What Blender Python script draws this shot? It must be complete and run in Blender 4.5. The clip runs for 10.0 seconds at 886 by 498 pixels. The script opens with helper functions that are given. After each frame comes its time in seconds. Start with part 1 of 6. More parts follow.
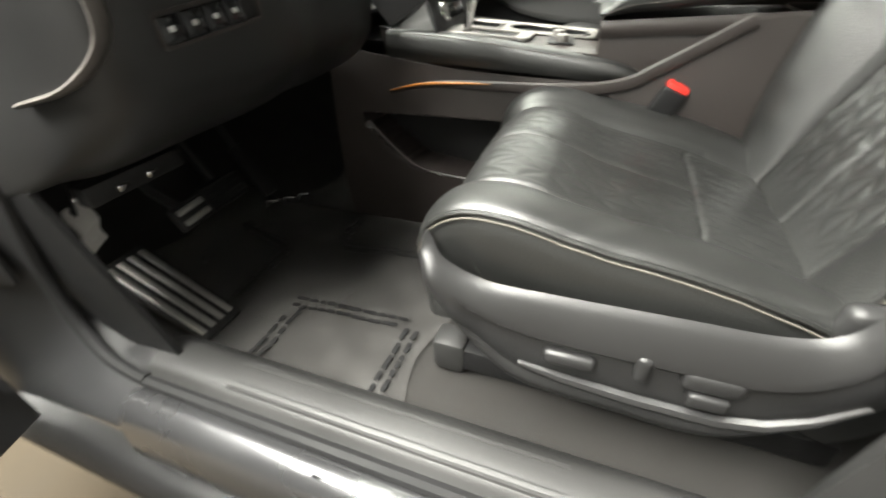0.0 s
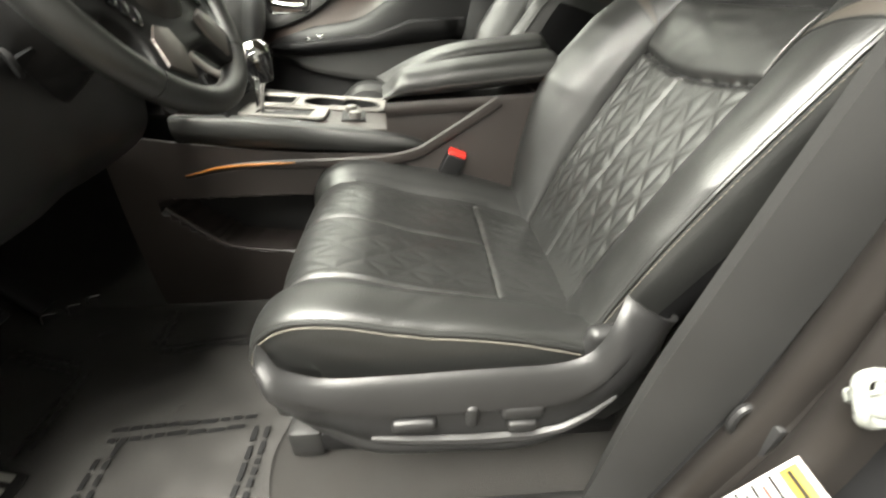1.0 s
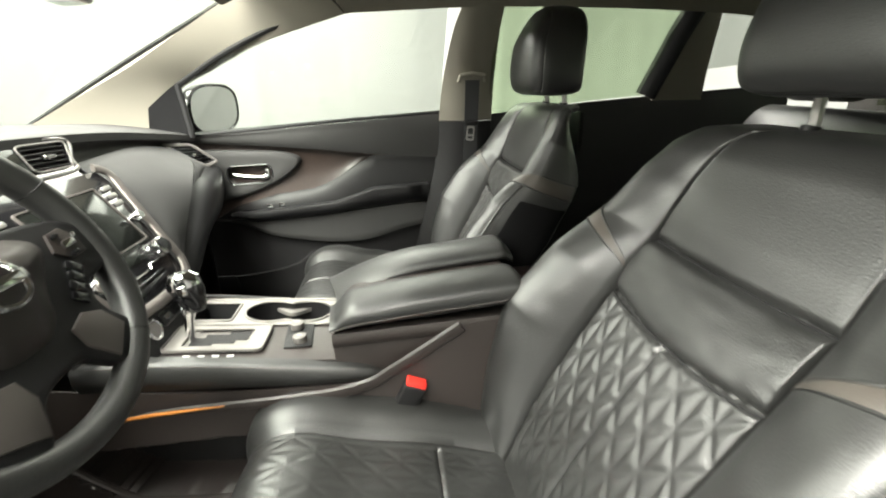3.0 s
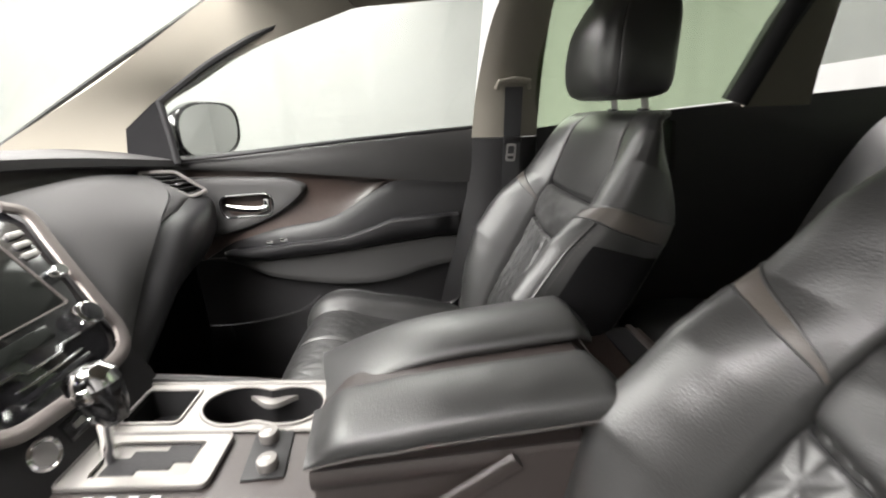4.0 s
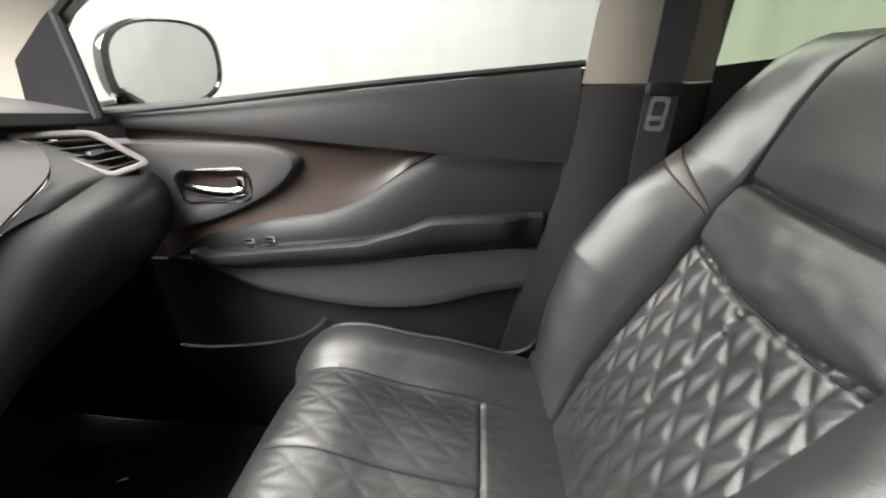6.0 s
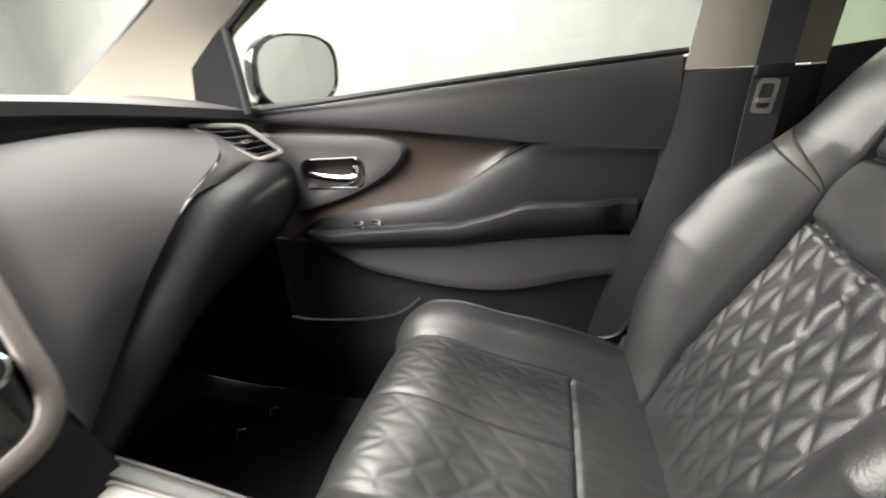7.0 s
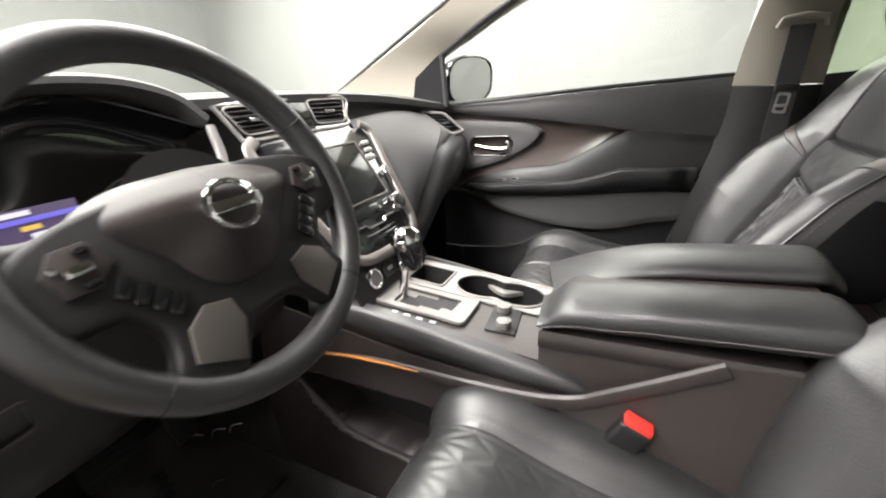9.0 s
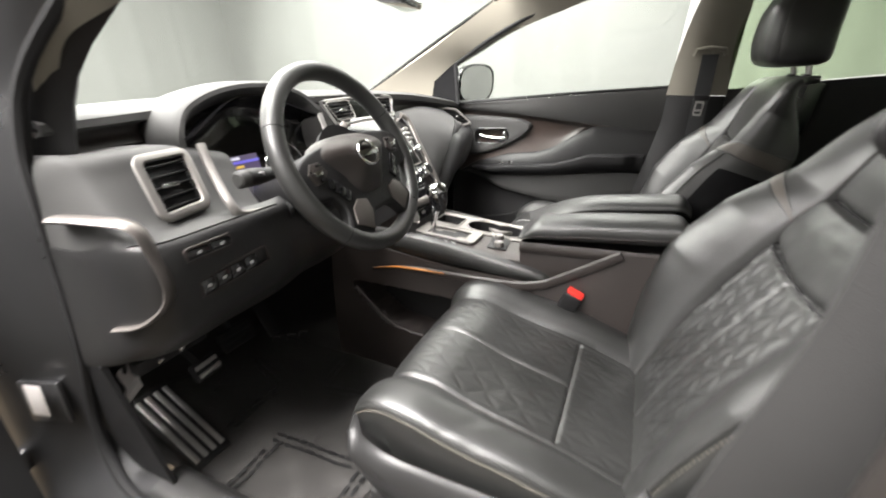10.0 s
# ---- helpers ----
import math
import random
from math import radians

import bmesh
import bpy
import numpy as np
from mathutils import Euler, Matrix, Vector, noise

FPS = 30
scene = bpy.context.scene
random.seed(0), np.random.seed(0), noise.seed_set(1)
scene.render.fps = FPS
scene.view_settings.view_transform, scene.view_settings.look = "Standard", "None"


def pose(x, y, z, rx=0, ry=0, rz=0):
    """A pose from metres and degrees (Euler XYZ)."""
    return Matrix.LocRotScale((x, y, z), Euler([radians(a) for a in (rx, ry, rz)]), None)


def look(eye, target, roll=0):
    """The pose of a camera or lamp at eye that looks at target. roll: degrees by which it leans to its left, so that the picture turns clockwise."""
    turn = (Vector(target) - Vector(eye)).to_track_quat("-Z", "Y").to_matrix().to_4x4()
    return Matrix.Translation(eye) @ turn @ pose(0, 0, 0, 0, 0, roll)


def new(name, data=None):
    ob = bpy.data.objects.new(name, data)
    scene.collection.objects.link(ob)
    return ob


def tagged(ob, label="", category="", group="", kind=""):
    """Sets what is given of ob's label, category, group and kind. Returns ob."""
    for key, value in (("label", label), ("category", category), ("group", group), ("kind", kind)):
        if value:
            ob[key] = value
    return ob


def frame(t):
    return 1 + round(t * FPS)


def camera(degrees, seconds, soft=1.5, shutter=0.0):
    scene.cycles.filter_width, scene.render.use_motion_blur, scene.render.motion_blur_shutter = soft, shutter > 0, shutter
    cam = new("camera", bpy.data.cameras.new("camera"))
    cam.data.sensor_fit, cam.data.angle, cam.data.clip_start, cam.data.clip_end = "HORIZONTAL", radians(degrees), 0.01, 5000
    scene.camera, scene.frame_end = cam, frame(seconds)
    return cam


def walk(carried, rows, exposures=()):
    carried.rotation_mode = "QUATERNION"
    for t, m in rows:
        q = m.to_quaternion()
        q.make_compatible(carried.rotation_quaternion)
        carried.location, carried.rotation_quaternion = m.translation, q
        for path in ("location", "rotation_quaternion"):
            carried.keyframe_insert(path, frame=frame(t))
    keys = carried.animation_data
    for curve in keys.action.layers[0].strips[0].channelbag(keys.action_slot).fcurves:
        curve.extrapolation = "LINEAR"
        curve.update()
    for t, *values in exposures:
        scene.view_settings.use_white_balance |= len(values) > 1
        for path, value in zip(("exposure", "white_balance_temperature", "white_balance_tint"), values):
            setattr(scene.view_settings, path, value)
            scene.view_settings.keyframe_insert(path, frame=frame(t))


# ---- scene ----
cam = camera(94.0, 10.0, soft=2.0, shutter=0.4)
PATH = [
    (0, (-1.038, -0.014, 1.024), (0.464, 0.601, -0.144), -3.1),
    (0.5, (-1.034, -0.025, 1.066), (0.572, 0.136, -0.116), -1.7),
    (1, (-1.028, -0.041, 1.129), (0.638, -0.157, 0.029), -0.1),
    (1.5, (-1.027, -0.071, 1.205), (0.706, -0.327, 0.241), 0.8),
    (2, (-1.004, -0.094, 1.271), (0.779, -0.377, 0.41), 0.5),
    (2.5, (-0.93, -0.104, 1.316), (0.895, -0.369, 0.543), -0.1),
    (3, (-0.803, -0.112, 1.331), (1.048, -0.333, 0.606), -0.9),
    (3.2, (-0.755, -0.116, 1.333), (1.101, -0.318, 0.617), -1.3),
    (4.3, (-0.404, -0.137, 1.284), (1.497, -0.2, 0.668), -2.0),
    (4.5, (-0.337, -0.142, 1.281), (1.557, -0.172, 0.639), -1.8),
    (5, (-0.195, -0.141, 1.274), (1.67, -0.08, 0.556), -1.6),
    (5.2, (-0.147, -0.148, 1.264), (1.691, -0.088, 0.474), -1.1),
    (6.3, (0.022, -0.118, 1.276), (1.815, 0.135, 0.428), -2.2),
    (6.5, (0.005, -0.109, 1.27), (1.797, 0.216, 0.443), -2.6),
    (7, (-0.085, -0.082, 1.239), (1.695, 0.408, 0.469), -3.8),
    (7.5, (-0.196, -0.066, 1.242), (1.567, 0.537, 0.514), -4.2),
    (8, (-0.317, -0.057, 1.243), (1.419, 0.64, 0.537), -4.1),
    (8.5, (-0.479, -0.064, 1.249), (1.229, 0.704, 0.548), -3.4),
    (9, (-0.669, -0.092, 1.262), (1.001, 0.724, 0.522), -2.7),
    (9.5, (-0.859, -0.143, 1.298), (0.806, 0.674, 0.55), -1.8),
    (10, (-1.096, -0.224, 1.294), (0.576, 0.567, 0.534), -1.1),
]
walk(cam, [(t, look(eye, target, roll)) for t, eye, target, roll in PATH], [(0, .38, 6700, 5), (1, .36, 6900, 5), (2.5, .35, 6900, 3), (3.2, .35, 6700, 5), (4.3, .15, 6500, 17), (5, .3, 6450, 20), (6.5, .35, 6600, 12), (7.5, .36, 6700, 14), (9.5, .28, 6550, 13), (10, .2, 6550, 12)])

import functools

# ---- light: a white photo booth with soft light boxes overhead ----
world = bpy.data.worlds.new("world")
scene.world = world
world.use_nodes = True
world.node_tree.nodes["Background"].inputs[0].default_value = (0.95, 0.97, 1.0, 1)
world.node_tree.nodes["Background"].inputs[1].default_value = 0.35


def softbox(name, at, target, sx, sy, watts, colour=(1.0, 0.98, 0.95)):
    lamp = bpy.data.lights.new(name, "AREA")
    lamp.shape, lamp.size, lamp.size_y, lamp.energy, lamp.color = "RECTANGLE", sx, sy, watts, colour
    ob = new(name, lamp)
    ob.matrix_world = look(at, target)
    return ob


softbox("booth_light_front", (-0.3, 2.0, 3.4), (-0.3, 1.9, 0.6), 5.2, 1.9, 820)
# Added unseen fill, low enough to reach the seats through the windscreen.
softbox("fill_light_far_front", (0.0, 4.2, 2.9), (0.0, 0.0, 1.1), 4.5, 1.0, 380)
softbox("booth_light_driver_side", (-1.5, 0.7, 3.45), (-1.0, 0.6, 0.8), 1.0, 3.2, 480)
softbox("booth_light_passenger_side", (1.7, 0.2, 3.4), (-0.2, -0.1, 0.9), 1.2, 4.0, 210)
softbox("booth_light_rear", (0.0, -3.4, 3.3), (0.0, -5.2, 1.2), 3.5, 1.4, 330)


# ---- materials ----
def mat(name, colour, rough=0.5, metal=0.0, grain=0.0, grain_size=400.0, bump=0.0, bump_size=300.0, coat=0.0, vary=0.12, vary_size=6.0, spec=0.6):
    m = bpy.data.materials.new(name)
    m.use_nodes = True
    nt = m.node_tree
    b = nt.nodes["Principled BSDF"]
    b.inputs["Roughness"].default_value = rough
    b.inputs["Metallic"].default_value = metal
    b.inputs["Coat Weight"].default_value = coat
    b.inputs["Coat Roughness"].default_value = 0.05
    b.inputs["Specular IOR Level"].default_value = spec
    tc = nt.nodes.new("ShaderNodeTexCoord")
    big = nt.nodes.new("ShaderNodeTexNoise")
    big.inputs["Scale"].default_value, big.inputs["Detail"].default_value = vary_size, 4
    nt.links.new(tc.outputs["Object"], big.inputs["Vector"])
    fine = nt.nodes.new("ShaderNodeTexNoise")
    fine.inputs["Scale"].default_value, fine.inputs["Detail"].default_value = grain_size, 3
    nt.links.new(tc.outputs["Object"], fine.inputs["Vector"])
    add = nt.nodes.new("ShaderNodeMath")
    add.operation = "MULTIPLY_ADD"
    nt.links.new(fine.outputs["Fac"], add.inputs[0])
    add.inputs[1].default_value = grain
    nt.links.new(big.outputs["Fac"], add.inputs[2])
    ramp = nt.nodes.new("ShaderNodeMapRange")
    ramp.inputs["From Min"].default_value, ramp.inputs["From Max"].default_value = 0.3, 0.7 + grain
    ramp.inputs["To Min"].default_value, ramp.inputs["To Max"].default_value = 1 - vary, 1 + vary
    nt.links.new(add.outputs[0], ramp.inputs["Value"])
    mul = nt.nodes.new("ShaderNodeVectorMath")
    mul.operation = "SCALE"
    mul.inputs[0].default_value = colour
    nt.links.new(ramp.outputs["Result"], mul.inputs["Scale"])
    nt.links.new(mul.outputs["Vector"], b.inputs["Base Color"])
    rr = nt.nodes.new("ShaderNodeMapRange")
    rr.inputs["From Min"].default_value, rr.inputs["From Max"].default_value = 0.3, 0.7
    rr.inputs["To Min"].default_value, rr.inputs["To Max"].default_value = max(rough * 0.85, 0.0), min(rough * 1.15, 1.0)
    nt.links.new(big.outputs["Fac"], rr.inputs["Value"])
    nt.links.new(rr.outputs["Result"], b.inputs["Roughness"])
    if bump:
        vor = nt.nodes.new("ShaderNodeTexVoronoi")
        vor.inputs["Scale"].default_value = bump_size
        nt.links.new(tc.outputs["Object"], vor.inputs["Vector"])
        bp = nt.nodes.new("ShaderNodeBump")
        bp.inputs["Strength"].default_value, bp.inputs["Distance"].default_value = bump, 0.001
        nt.links.new(vor.outputs["Distance"], bp.inputs["Height"])
        nt.links.new(bp.outputs["Normal"], b.inputs["Normal"])
    return m


LEATHER = mat("black_leather", (0.017, 0.0173, 0.0166), 0.39, grain=0.25, bump=0.25, bump_size=420, vary=0.30, spec=0.95)
DASHLEATHER = mat("dash_leather", (0.0105, 0.0105, 0.011), 0.42, grain=0.25, bump=0.2, bump_size=500, vary=0.2, spec=0.45)
SIDECLOTH = mat("black_side_cloth", (0.007, 0.007, 0.0075), 0.85, grain=0.5, bump=0.5, bump_size=800, vary=0.2, spec=0.15)
TAUPE = mat("taupe_lining", (0.060, 0.052, 0.044), 0.42, grain=0.4, bump=0.2, bump_size=450, spec=0.7)
SOFT = mat("soft_dash_vinyl", (0.046, 0.046, 0.045), 0.58, spec=0.28, grain=0.2, bump=0.2, bump_size=700)
PLASTIC = mat("dark_plastic", (0.010, 0.0098, 0.0103), 0.48, spec=0.4, grain=0.2, bump=0.3, bump_size=900)
SEATPLASTIC = mat("seat_side_plastic", (0.019, 0.0188, 0.019), 0.38, grain=0.2, bump=0.2, bump_size=900)
PILLARTRIM = mat("pillar_plastic", (0.024, 0.0238, 0.0235), 0.62, grain=0.3, bump=0.3, bump_size=900, vary=0.15, spec=0.35)
SILL = mat("sill_plastic", (0.024, 0.0236, 0.0232), 0.45, grain=0.2, bump=0.2, bump_size=900)
BROWN = mat("brown_trim", (0.029, 0.0235, 0.0215), 0.40, grain=0.3, bump=0.2, bump_size=700)
WOOD = mat("bronze_wood_trim", (0.044, 0.032, 0.027), 0.35, grain=0.5, grain_size=90, coat=0.2, vary=0.3)
CARPET = mat("black_carpet", (0.026, 0.024, 0.022), 0.95, grain=0.8, grain_size=600, bump=1.0, bump_size=700, vary=0.35, vary_size=12)
SILVER = mat("satin_silver", (0.42, 0.41, 0.395), 0.36, 0.85, vary=0.04)
PALE = mat("pale_console_trim", (0.25, 0.24, 0.225), 0.42, 0.55, vary=0.05)
TRIM = mat("satin_trim", (0.20, 0.19, 0.18), 0.44, 0.6, vary=0.06)
SATIN = mat("dull_satin_silver", (0.16, 0.145, 0.135), 0.40, 0.7, vary=0.05)
CHROME = mat("chrome", (0.85, 0.85, 0.85), 0.09, 1.0, vary=0.02)
GLOSS = mat("piano_black", (0.008, 0.008, 0.009), 0.12, coat=0.6, vary=0.05)
SCREEN = mat("display_glass", (0.008, 0.009, 0.008), 0.10, vary=0.05, spec=0.3)
RUBBER = mat("black_rubber", (0.013, 0.013, 0.0135), 0.7, vary=0.2, spec=0.3)
CREAM = mat("cream_headliner", (0.205, 0.190, 0.155), 0.85, grain=0.4, grain_size=500, bump=0.4, bump_size=800, vary=0.06)
PAINT = mat("grey_metallic_paint", (0.078, 0.078, 0.081), 0.30, 0.6, grain=0.4, grain_size=900, coat=0.8, vary=0.08)
# Darker copies of the body paint: shade at the centre pillar put into colour.
SHUT = mat("shaded_door_edge_paint", (0.009, 0.009, 0.0095), 0.42, grain=0.3, vary=0.15, spec=0.35)
JAMB = mat("shaded_pillar_paint", (0.022, 0.0195, 0.018), 0.36, 0.2, grain=0.3, grain_size=900, coat=0.3, vary=0.15)
DARKTHREAD = mat("dark_thread", (0.10, 0.092, 0.085), 0.7)
THREAD = mat("pale_thread", (0.13, 0.12, 0.10), 0.7)
BELT = mat("belt_webbing", (0.035, 0.036, 0.038), 0.7, grain=0.6, grain_size=900, bump=0.6, bump_size=900)
RED = mat("red_button", (0.75, 0.04, 0.03), 0.4)
ORANGE = mat("amber_strip", (0.50, 0.20, 0.045), 0.35)
WHITEPRINT = mat("white_print", (0.50, 0.50, 0.50), 0.5)
PAPER = mat("paper_label", (0.60, 0.57, 0.55), 0.6)
YELLOW = mat("yellow_label", (0.36, 0.27, 0.05), 0.6)
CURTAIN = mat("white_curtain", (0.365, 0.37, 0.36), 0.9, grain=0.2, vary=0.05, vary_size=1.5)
# Darkened copy of the white curtain, so the west side bounces less light.
DIMCURTAIN = mat("bounce_cut_curtain", (0.15, 0.15, 0.147), 0.9, grain=0.2, vary=0.05, vary_size=1.5)
CONCRETE = mat("booth_floor_concrete", (0.030, 0.023, 0.0145), 0.8, grain=0.3, vary=0.3, vary_size=3, spec=0.15)
BOOTHROOF = mat("booth_ceiling_paint", (0.75, 0.75, 0.74), 0.9, vary=0.04)


def glass(name, tint, rough=0.0):
    m = bpy.data.materials.new(name)
    m.use_nodes = True
    nt = m.node_tree
    nt.nodes.remove(nt.nodes["Principled BSDF"])
    out = nt.nodes["Material Output"]
    tr = nt.nodes.new("ShaderNodeBsdfTransparent")
    tr.inputs["Color"].default_value = (*tint, 1)
    gl = nt.nodes.new("ShaderNodeBsdfGlossy")
    gl.inputs["Roughness"].default_value = rough
    mix = nt.nodes.new("ShaderNodeMixShader")
    mix.inputs["Fac"].default_value = 0.05
    nt.links.new(tr.outputs[0], mix.inputs[1])
    nt.links.new(gl.outputs[0], mix.inputs[2])
    nt.links.new(mix.outputs[0], out.inputs["Surface"])
    return m


GLASS = glass("clear_glass", (0.70, 0.72, 0.70))
PRIVACY = glass("privacy_glass", (0.66, 0.73, 0.62))
PRINT = mat("film_print", (0.013, 0.013, 0.0135), 0.6, spec=0.2)
FILM = mat("hazy_plastic_film", (0.105, 0.102, 0.098), 0.30, vary=0.25, vary_size=14)
_b = FILM.node_tree.nodes["Principled BSDF"]
_t = FILM.node_tree.nodes.new("ShaderNodeBsdfTransparent")
_m = FILM.node_tree.nodes.new("ShaderNodeMixShader")
_m.inputs["Fac"].default_value = 0.29
FILM.node_tree.links.new(_t.outputs[0], _m.inputs[1])
FILM.node_tree.links.new(_b.outputs[0], _m.inputs[2])
FILM.node_tree.links.new(_m.outputs[0], FILM.node_tree.nodes["Material Output"].inputs["Surface"])
MIRROR = mat("mirror", (0.9, 0.9, 0.9), 0.02, 1.0, vary=0.01)


def glow(name, colour, strength):
    m = bpy.data.materials.new(name)
    m.use_nodes = True
    b = m.node_tree.nodes["Principled BSDF"]
    b.inputs["Base Color"].default_value = (0.01, 0.01, 0.01, 1)
    b.inputs["Emission Color"].default_value = (*colour, 1)
    b.inputs["Emission Strength"].default_value = strength
    return m


LCD_BLUE = glow("lcd_blue", (0.18, 0.16, 0.75), 0.9)
LCD_DIM = glow("lcd_dim", (0.10, 0.07, 0.16), 0.7)
LCD_WHITE = glow("lcd_white", (0.8, 0.8, 0.9), 0.9)
LCD_AMBER = glow("lcd_amber", (0.9, 0.6, 0.1), 0.8)


# ---- shape helpers ----
class Geo:
    """Vertices and faces that are gathered for one mesh."""

    def __init__(self):
        self.v, self.f = [], []

    def add(self, verts, faces):
        k = len(self.v)
        self.v += [tuple(p) for p in verts]
        self.f += [tuple(i + k for i in face) for face in faces]
        return self

    def moved(self, m):
        self.v = [tuple(m @ Vector(p)) for p in self.v]
        return self

    def join(self, other):
        return self.add(other.v, other.f)


def thing(name, base, label, category, group="", kind=""):
    ob = new(name)
    ob.empty_display_size = 0.05
    ob.location = base
    return tagged(ob, label, category, group, kind)


def part(name, geo, material, parent=None, label="", sharp=35):
    me = bpy.data.meshes.new(name)
    me.from_pydata(geo.v, [], geo.f)
    me.validate()
    me.shade_smooth()
    me.set_sharp_from_angle(angle=radians(sharp))
    me.materials.append(material)
    ob = new(name, me)
    if parent:
        ob.parent = parent
        top = parent
        if parent.parent is None:
            ob.matrix_parent_inverse = Matrix.Translation(-Vector(top.location)) if parent.type == "EMPTY" else Matrix.Identity(4)
    if label:
        ob["label"] = label
    return ob


def solo(name, geo, material, label, category, kind="", sharp=35, group=""):
    return tagged(part(name, geo, material, None, "", sharp), label, category, group, kind)


def curve(ctrl):
    """A smooth curve through control points, over 0 to 1."""
    P = np.array(ctrl, float)
    n = len(P) - 1

    def at(s):
        x = min(max(s, 0.0), 1.0) * n
        i = min(int(x), n - 1)
        a = x - i
        p1, p2 = P[i], P[i + 1]
        p0 = P[i - 1] if i > 0 else 2 * p1 - p2
        p3 = P[i + 2] if i + 2 <= n else 2 * p2 - p1
        return 0.5 * (2 * p1 + (p2 - p0) * a + (2 * p0 - 5 * p1 + 4 * p2 - p3) * a * a + (3 * p1 - p0 - 3 * p2 + p3) * a ** 3)

    return at


def sheet(fn, nu, nv, thick=0.0, flip=False):
    """A surface fn(u, v) over the unit square, made a slab of that thickness (behind its front)."""
    P = np.array([[fn(i / nu, j / nv) for i in range(nu + 1)] for j in range(nv + 1)], float)
    idx = lambda i, j: j * (nu + 1) + i
    F = [(idx(i, j), idx(i + 1, j), idx(i + 1, j + 1), idx(i, j + 1)) for j in range(nv) for i in range(nu)]
    if flip:
        F = [f[::-1] for f in F]
    V = P.reshape(-1, 3)
    g = Geo()
    if not thick:
        return g.add(V, F)
    du, dv = np.gradient(P, axis=1), np.gradient(P, axis=0)
    N = np.cross(du, dv)
    N /= np.linalg.norm(N, axis=2, keepdims=True) + 1e-12
    if flip:
        N = -N
    B = (P - N * thick).reshape(-1, 3)
    k = len(V)
    back = [tuple(i + k for i in f[::-1]) for f in F]
    rim = [idx(i, 0) for i in range(nu)] + [idx(nu, j) for j in range(nv)] + [idx(i, nv) for i in range(nu, 0, -1)] + [idx(0, j) for j in range(nv, 0, -1)]
    side = []
    for a, b in zip(rim, rim[1:] + rim[:1]):
        side.append((b, a, a + k, b + k) if not flip else (a, b, b + k, a + k))
    return g.add(np.vstack([V, B]), F + back + side)


def loft(rows, nu, nv, thick=0.0, flip=False):
    """A smooth sheet through a small net of control points."""
    lines = [curve(r) for r in rows]

    def fn(u, v):
        return curve([ln(u) for ln in lines])(v)

    return sheet(fn, nu, nv, thick, flip)


def tube(path, r, n=8, closed=False, flat=1.0, up=(0, 0, 1)):
    """A bar of round or flattened section along a path. r: one radius, or one for each point."""
    P = [Vector(p) for p in path]
    m = len(P)
    R = r if hasattr(r, "__len__") else [r] * m
    V, F = [], []
    side = None
    for i, p in enumerate(P):
        a = P[(i - 1) % m] if closed or i else P[i]
        b = P[(i + 1) % m] if closed or i < m - 1 else P[i]
        d = (b - a).normalized()
        if side is None:
            side = d.cross(Vector(up))
            if side.length < 1e-4:
                side = d.cross(Vector((1, 0, 0)))
        side = (side - d * side.dot(d)).normalized()
        top = side.cross(d).normalized()
        for k in range(n):
            t = 2 * math.pi * k / n
            V.append(p + side * (R[i] * math.cos(t)) + top * (R[i] * flat * math.sin(t)))
    for i in range(m if closed else m - 1):
        for k in range(n):
            a, b = i * n + k, i * n + (k + 1) % n
            c, d = ((i + 1) % m) * n + (k + 1) % n, ((i + 1) % m) * n + k
            F.append((a, d, c, b))
    if not closed:
        F.append(tuple(range(n)))
        F.append(tuple(range((m - 1) * n, m * n))[::-1])
    return Geo().add(V, F)


def samples(ctrl, n):
    c = curve(ctrl)
    return [tuple(c(i / n)) for i in range(n + 1)]


def rbox(size, at=(0, 0, 0), bevel=0.004, seg=2, m=None):
    bm = bmesh.new()
    bmesh.ops.create_cube(bm, size=1)
    bmesh.ops.scale(bm, vec=size, verts=bm.verts)
    if bevel:
        bmesh.ops.bevel(bm, geom=bm.edges[:], offset=min(bevel, min(size) * 0.49), segments=seg, affect="EDGES", profile=0.5)
    g = Geo().add([tuple(v.co) for v in bm.verts], [tuple(v.index for v in f.verts) for f in bm.faces])
    bm.free()
    return g.moved((m or Matrix.Identity(4)) if m else Matrix.Translation(at))


def prism(poly, depth, frame_m, bevel=0.0, seg=2):
    """A plate cut to an outline (in its own x, y), depth along its z from 0 upwards, edges rounded on top."""
    bm = bmesh.new()
    vs = [bm.verts.new((x, y, 0)) for x, y in poly]
    bm.faces.new(vs)
    bmesh.ops.recalc_face_normals(bm, faces=bm.faces[:])
    if bm.faces[:][0].normal.z < 0:
        bmesh.ops.reverse_faces(bm, faces=bm.faces[:])
    r = bmesh.ops.extrude_face_region(bm, geom=bm.faces[:])
    top = [e for e in r["geom"] if isinstance(e, bmesh.types.BMVert)]
    bmesh.ops.translate(bm, vec=(0, 0, depth), verts=top)
    bmesh.ops.recalc_face_normals(bm, faces=bm.faces[:])
    if bevel:
        tops = set(top)
        edges = [e for e in bm.edges if e.verts[0] in tops and e.verts[1] in tops]
        bmesh.ops.bevel(bm, geom=edges, offset=bevel, segments=seg, affect="EDGES", profile=0.5)
    bm.verts.index_update()
    g = Geo().add([tuple(v.co) for v in bm.verts], [tuple(v.index for v in f.verts) for f in bm.faces])
    bm.free()
    return g.moved(frame_m)


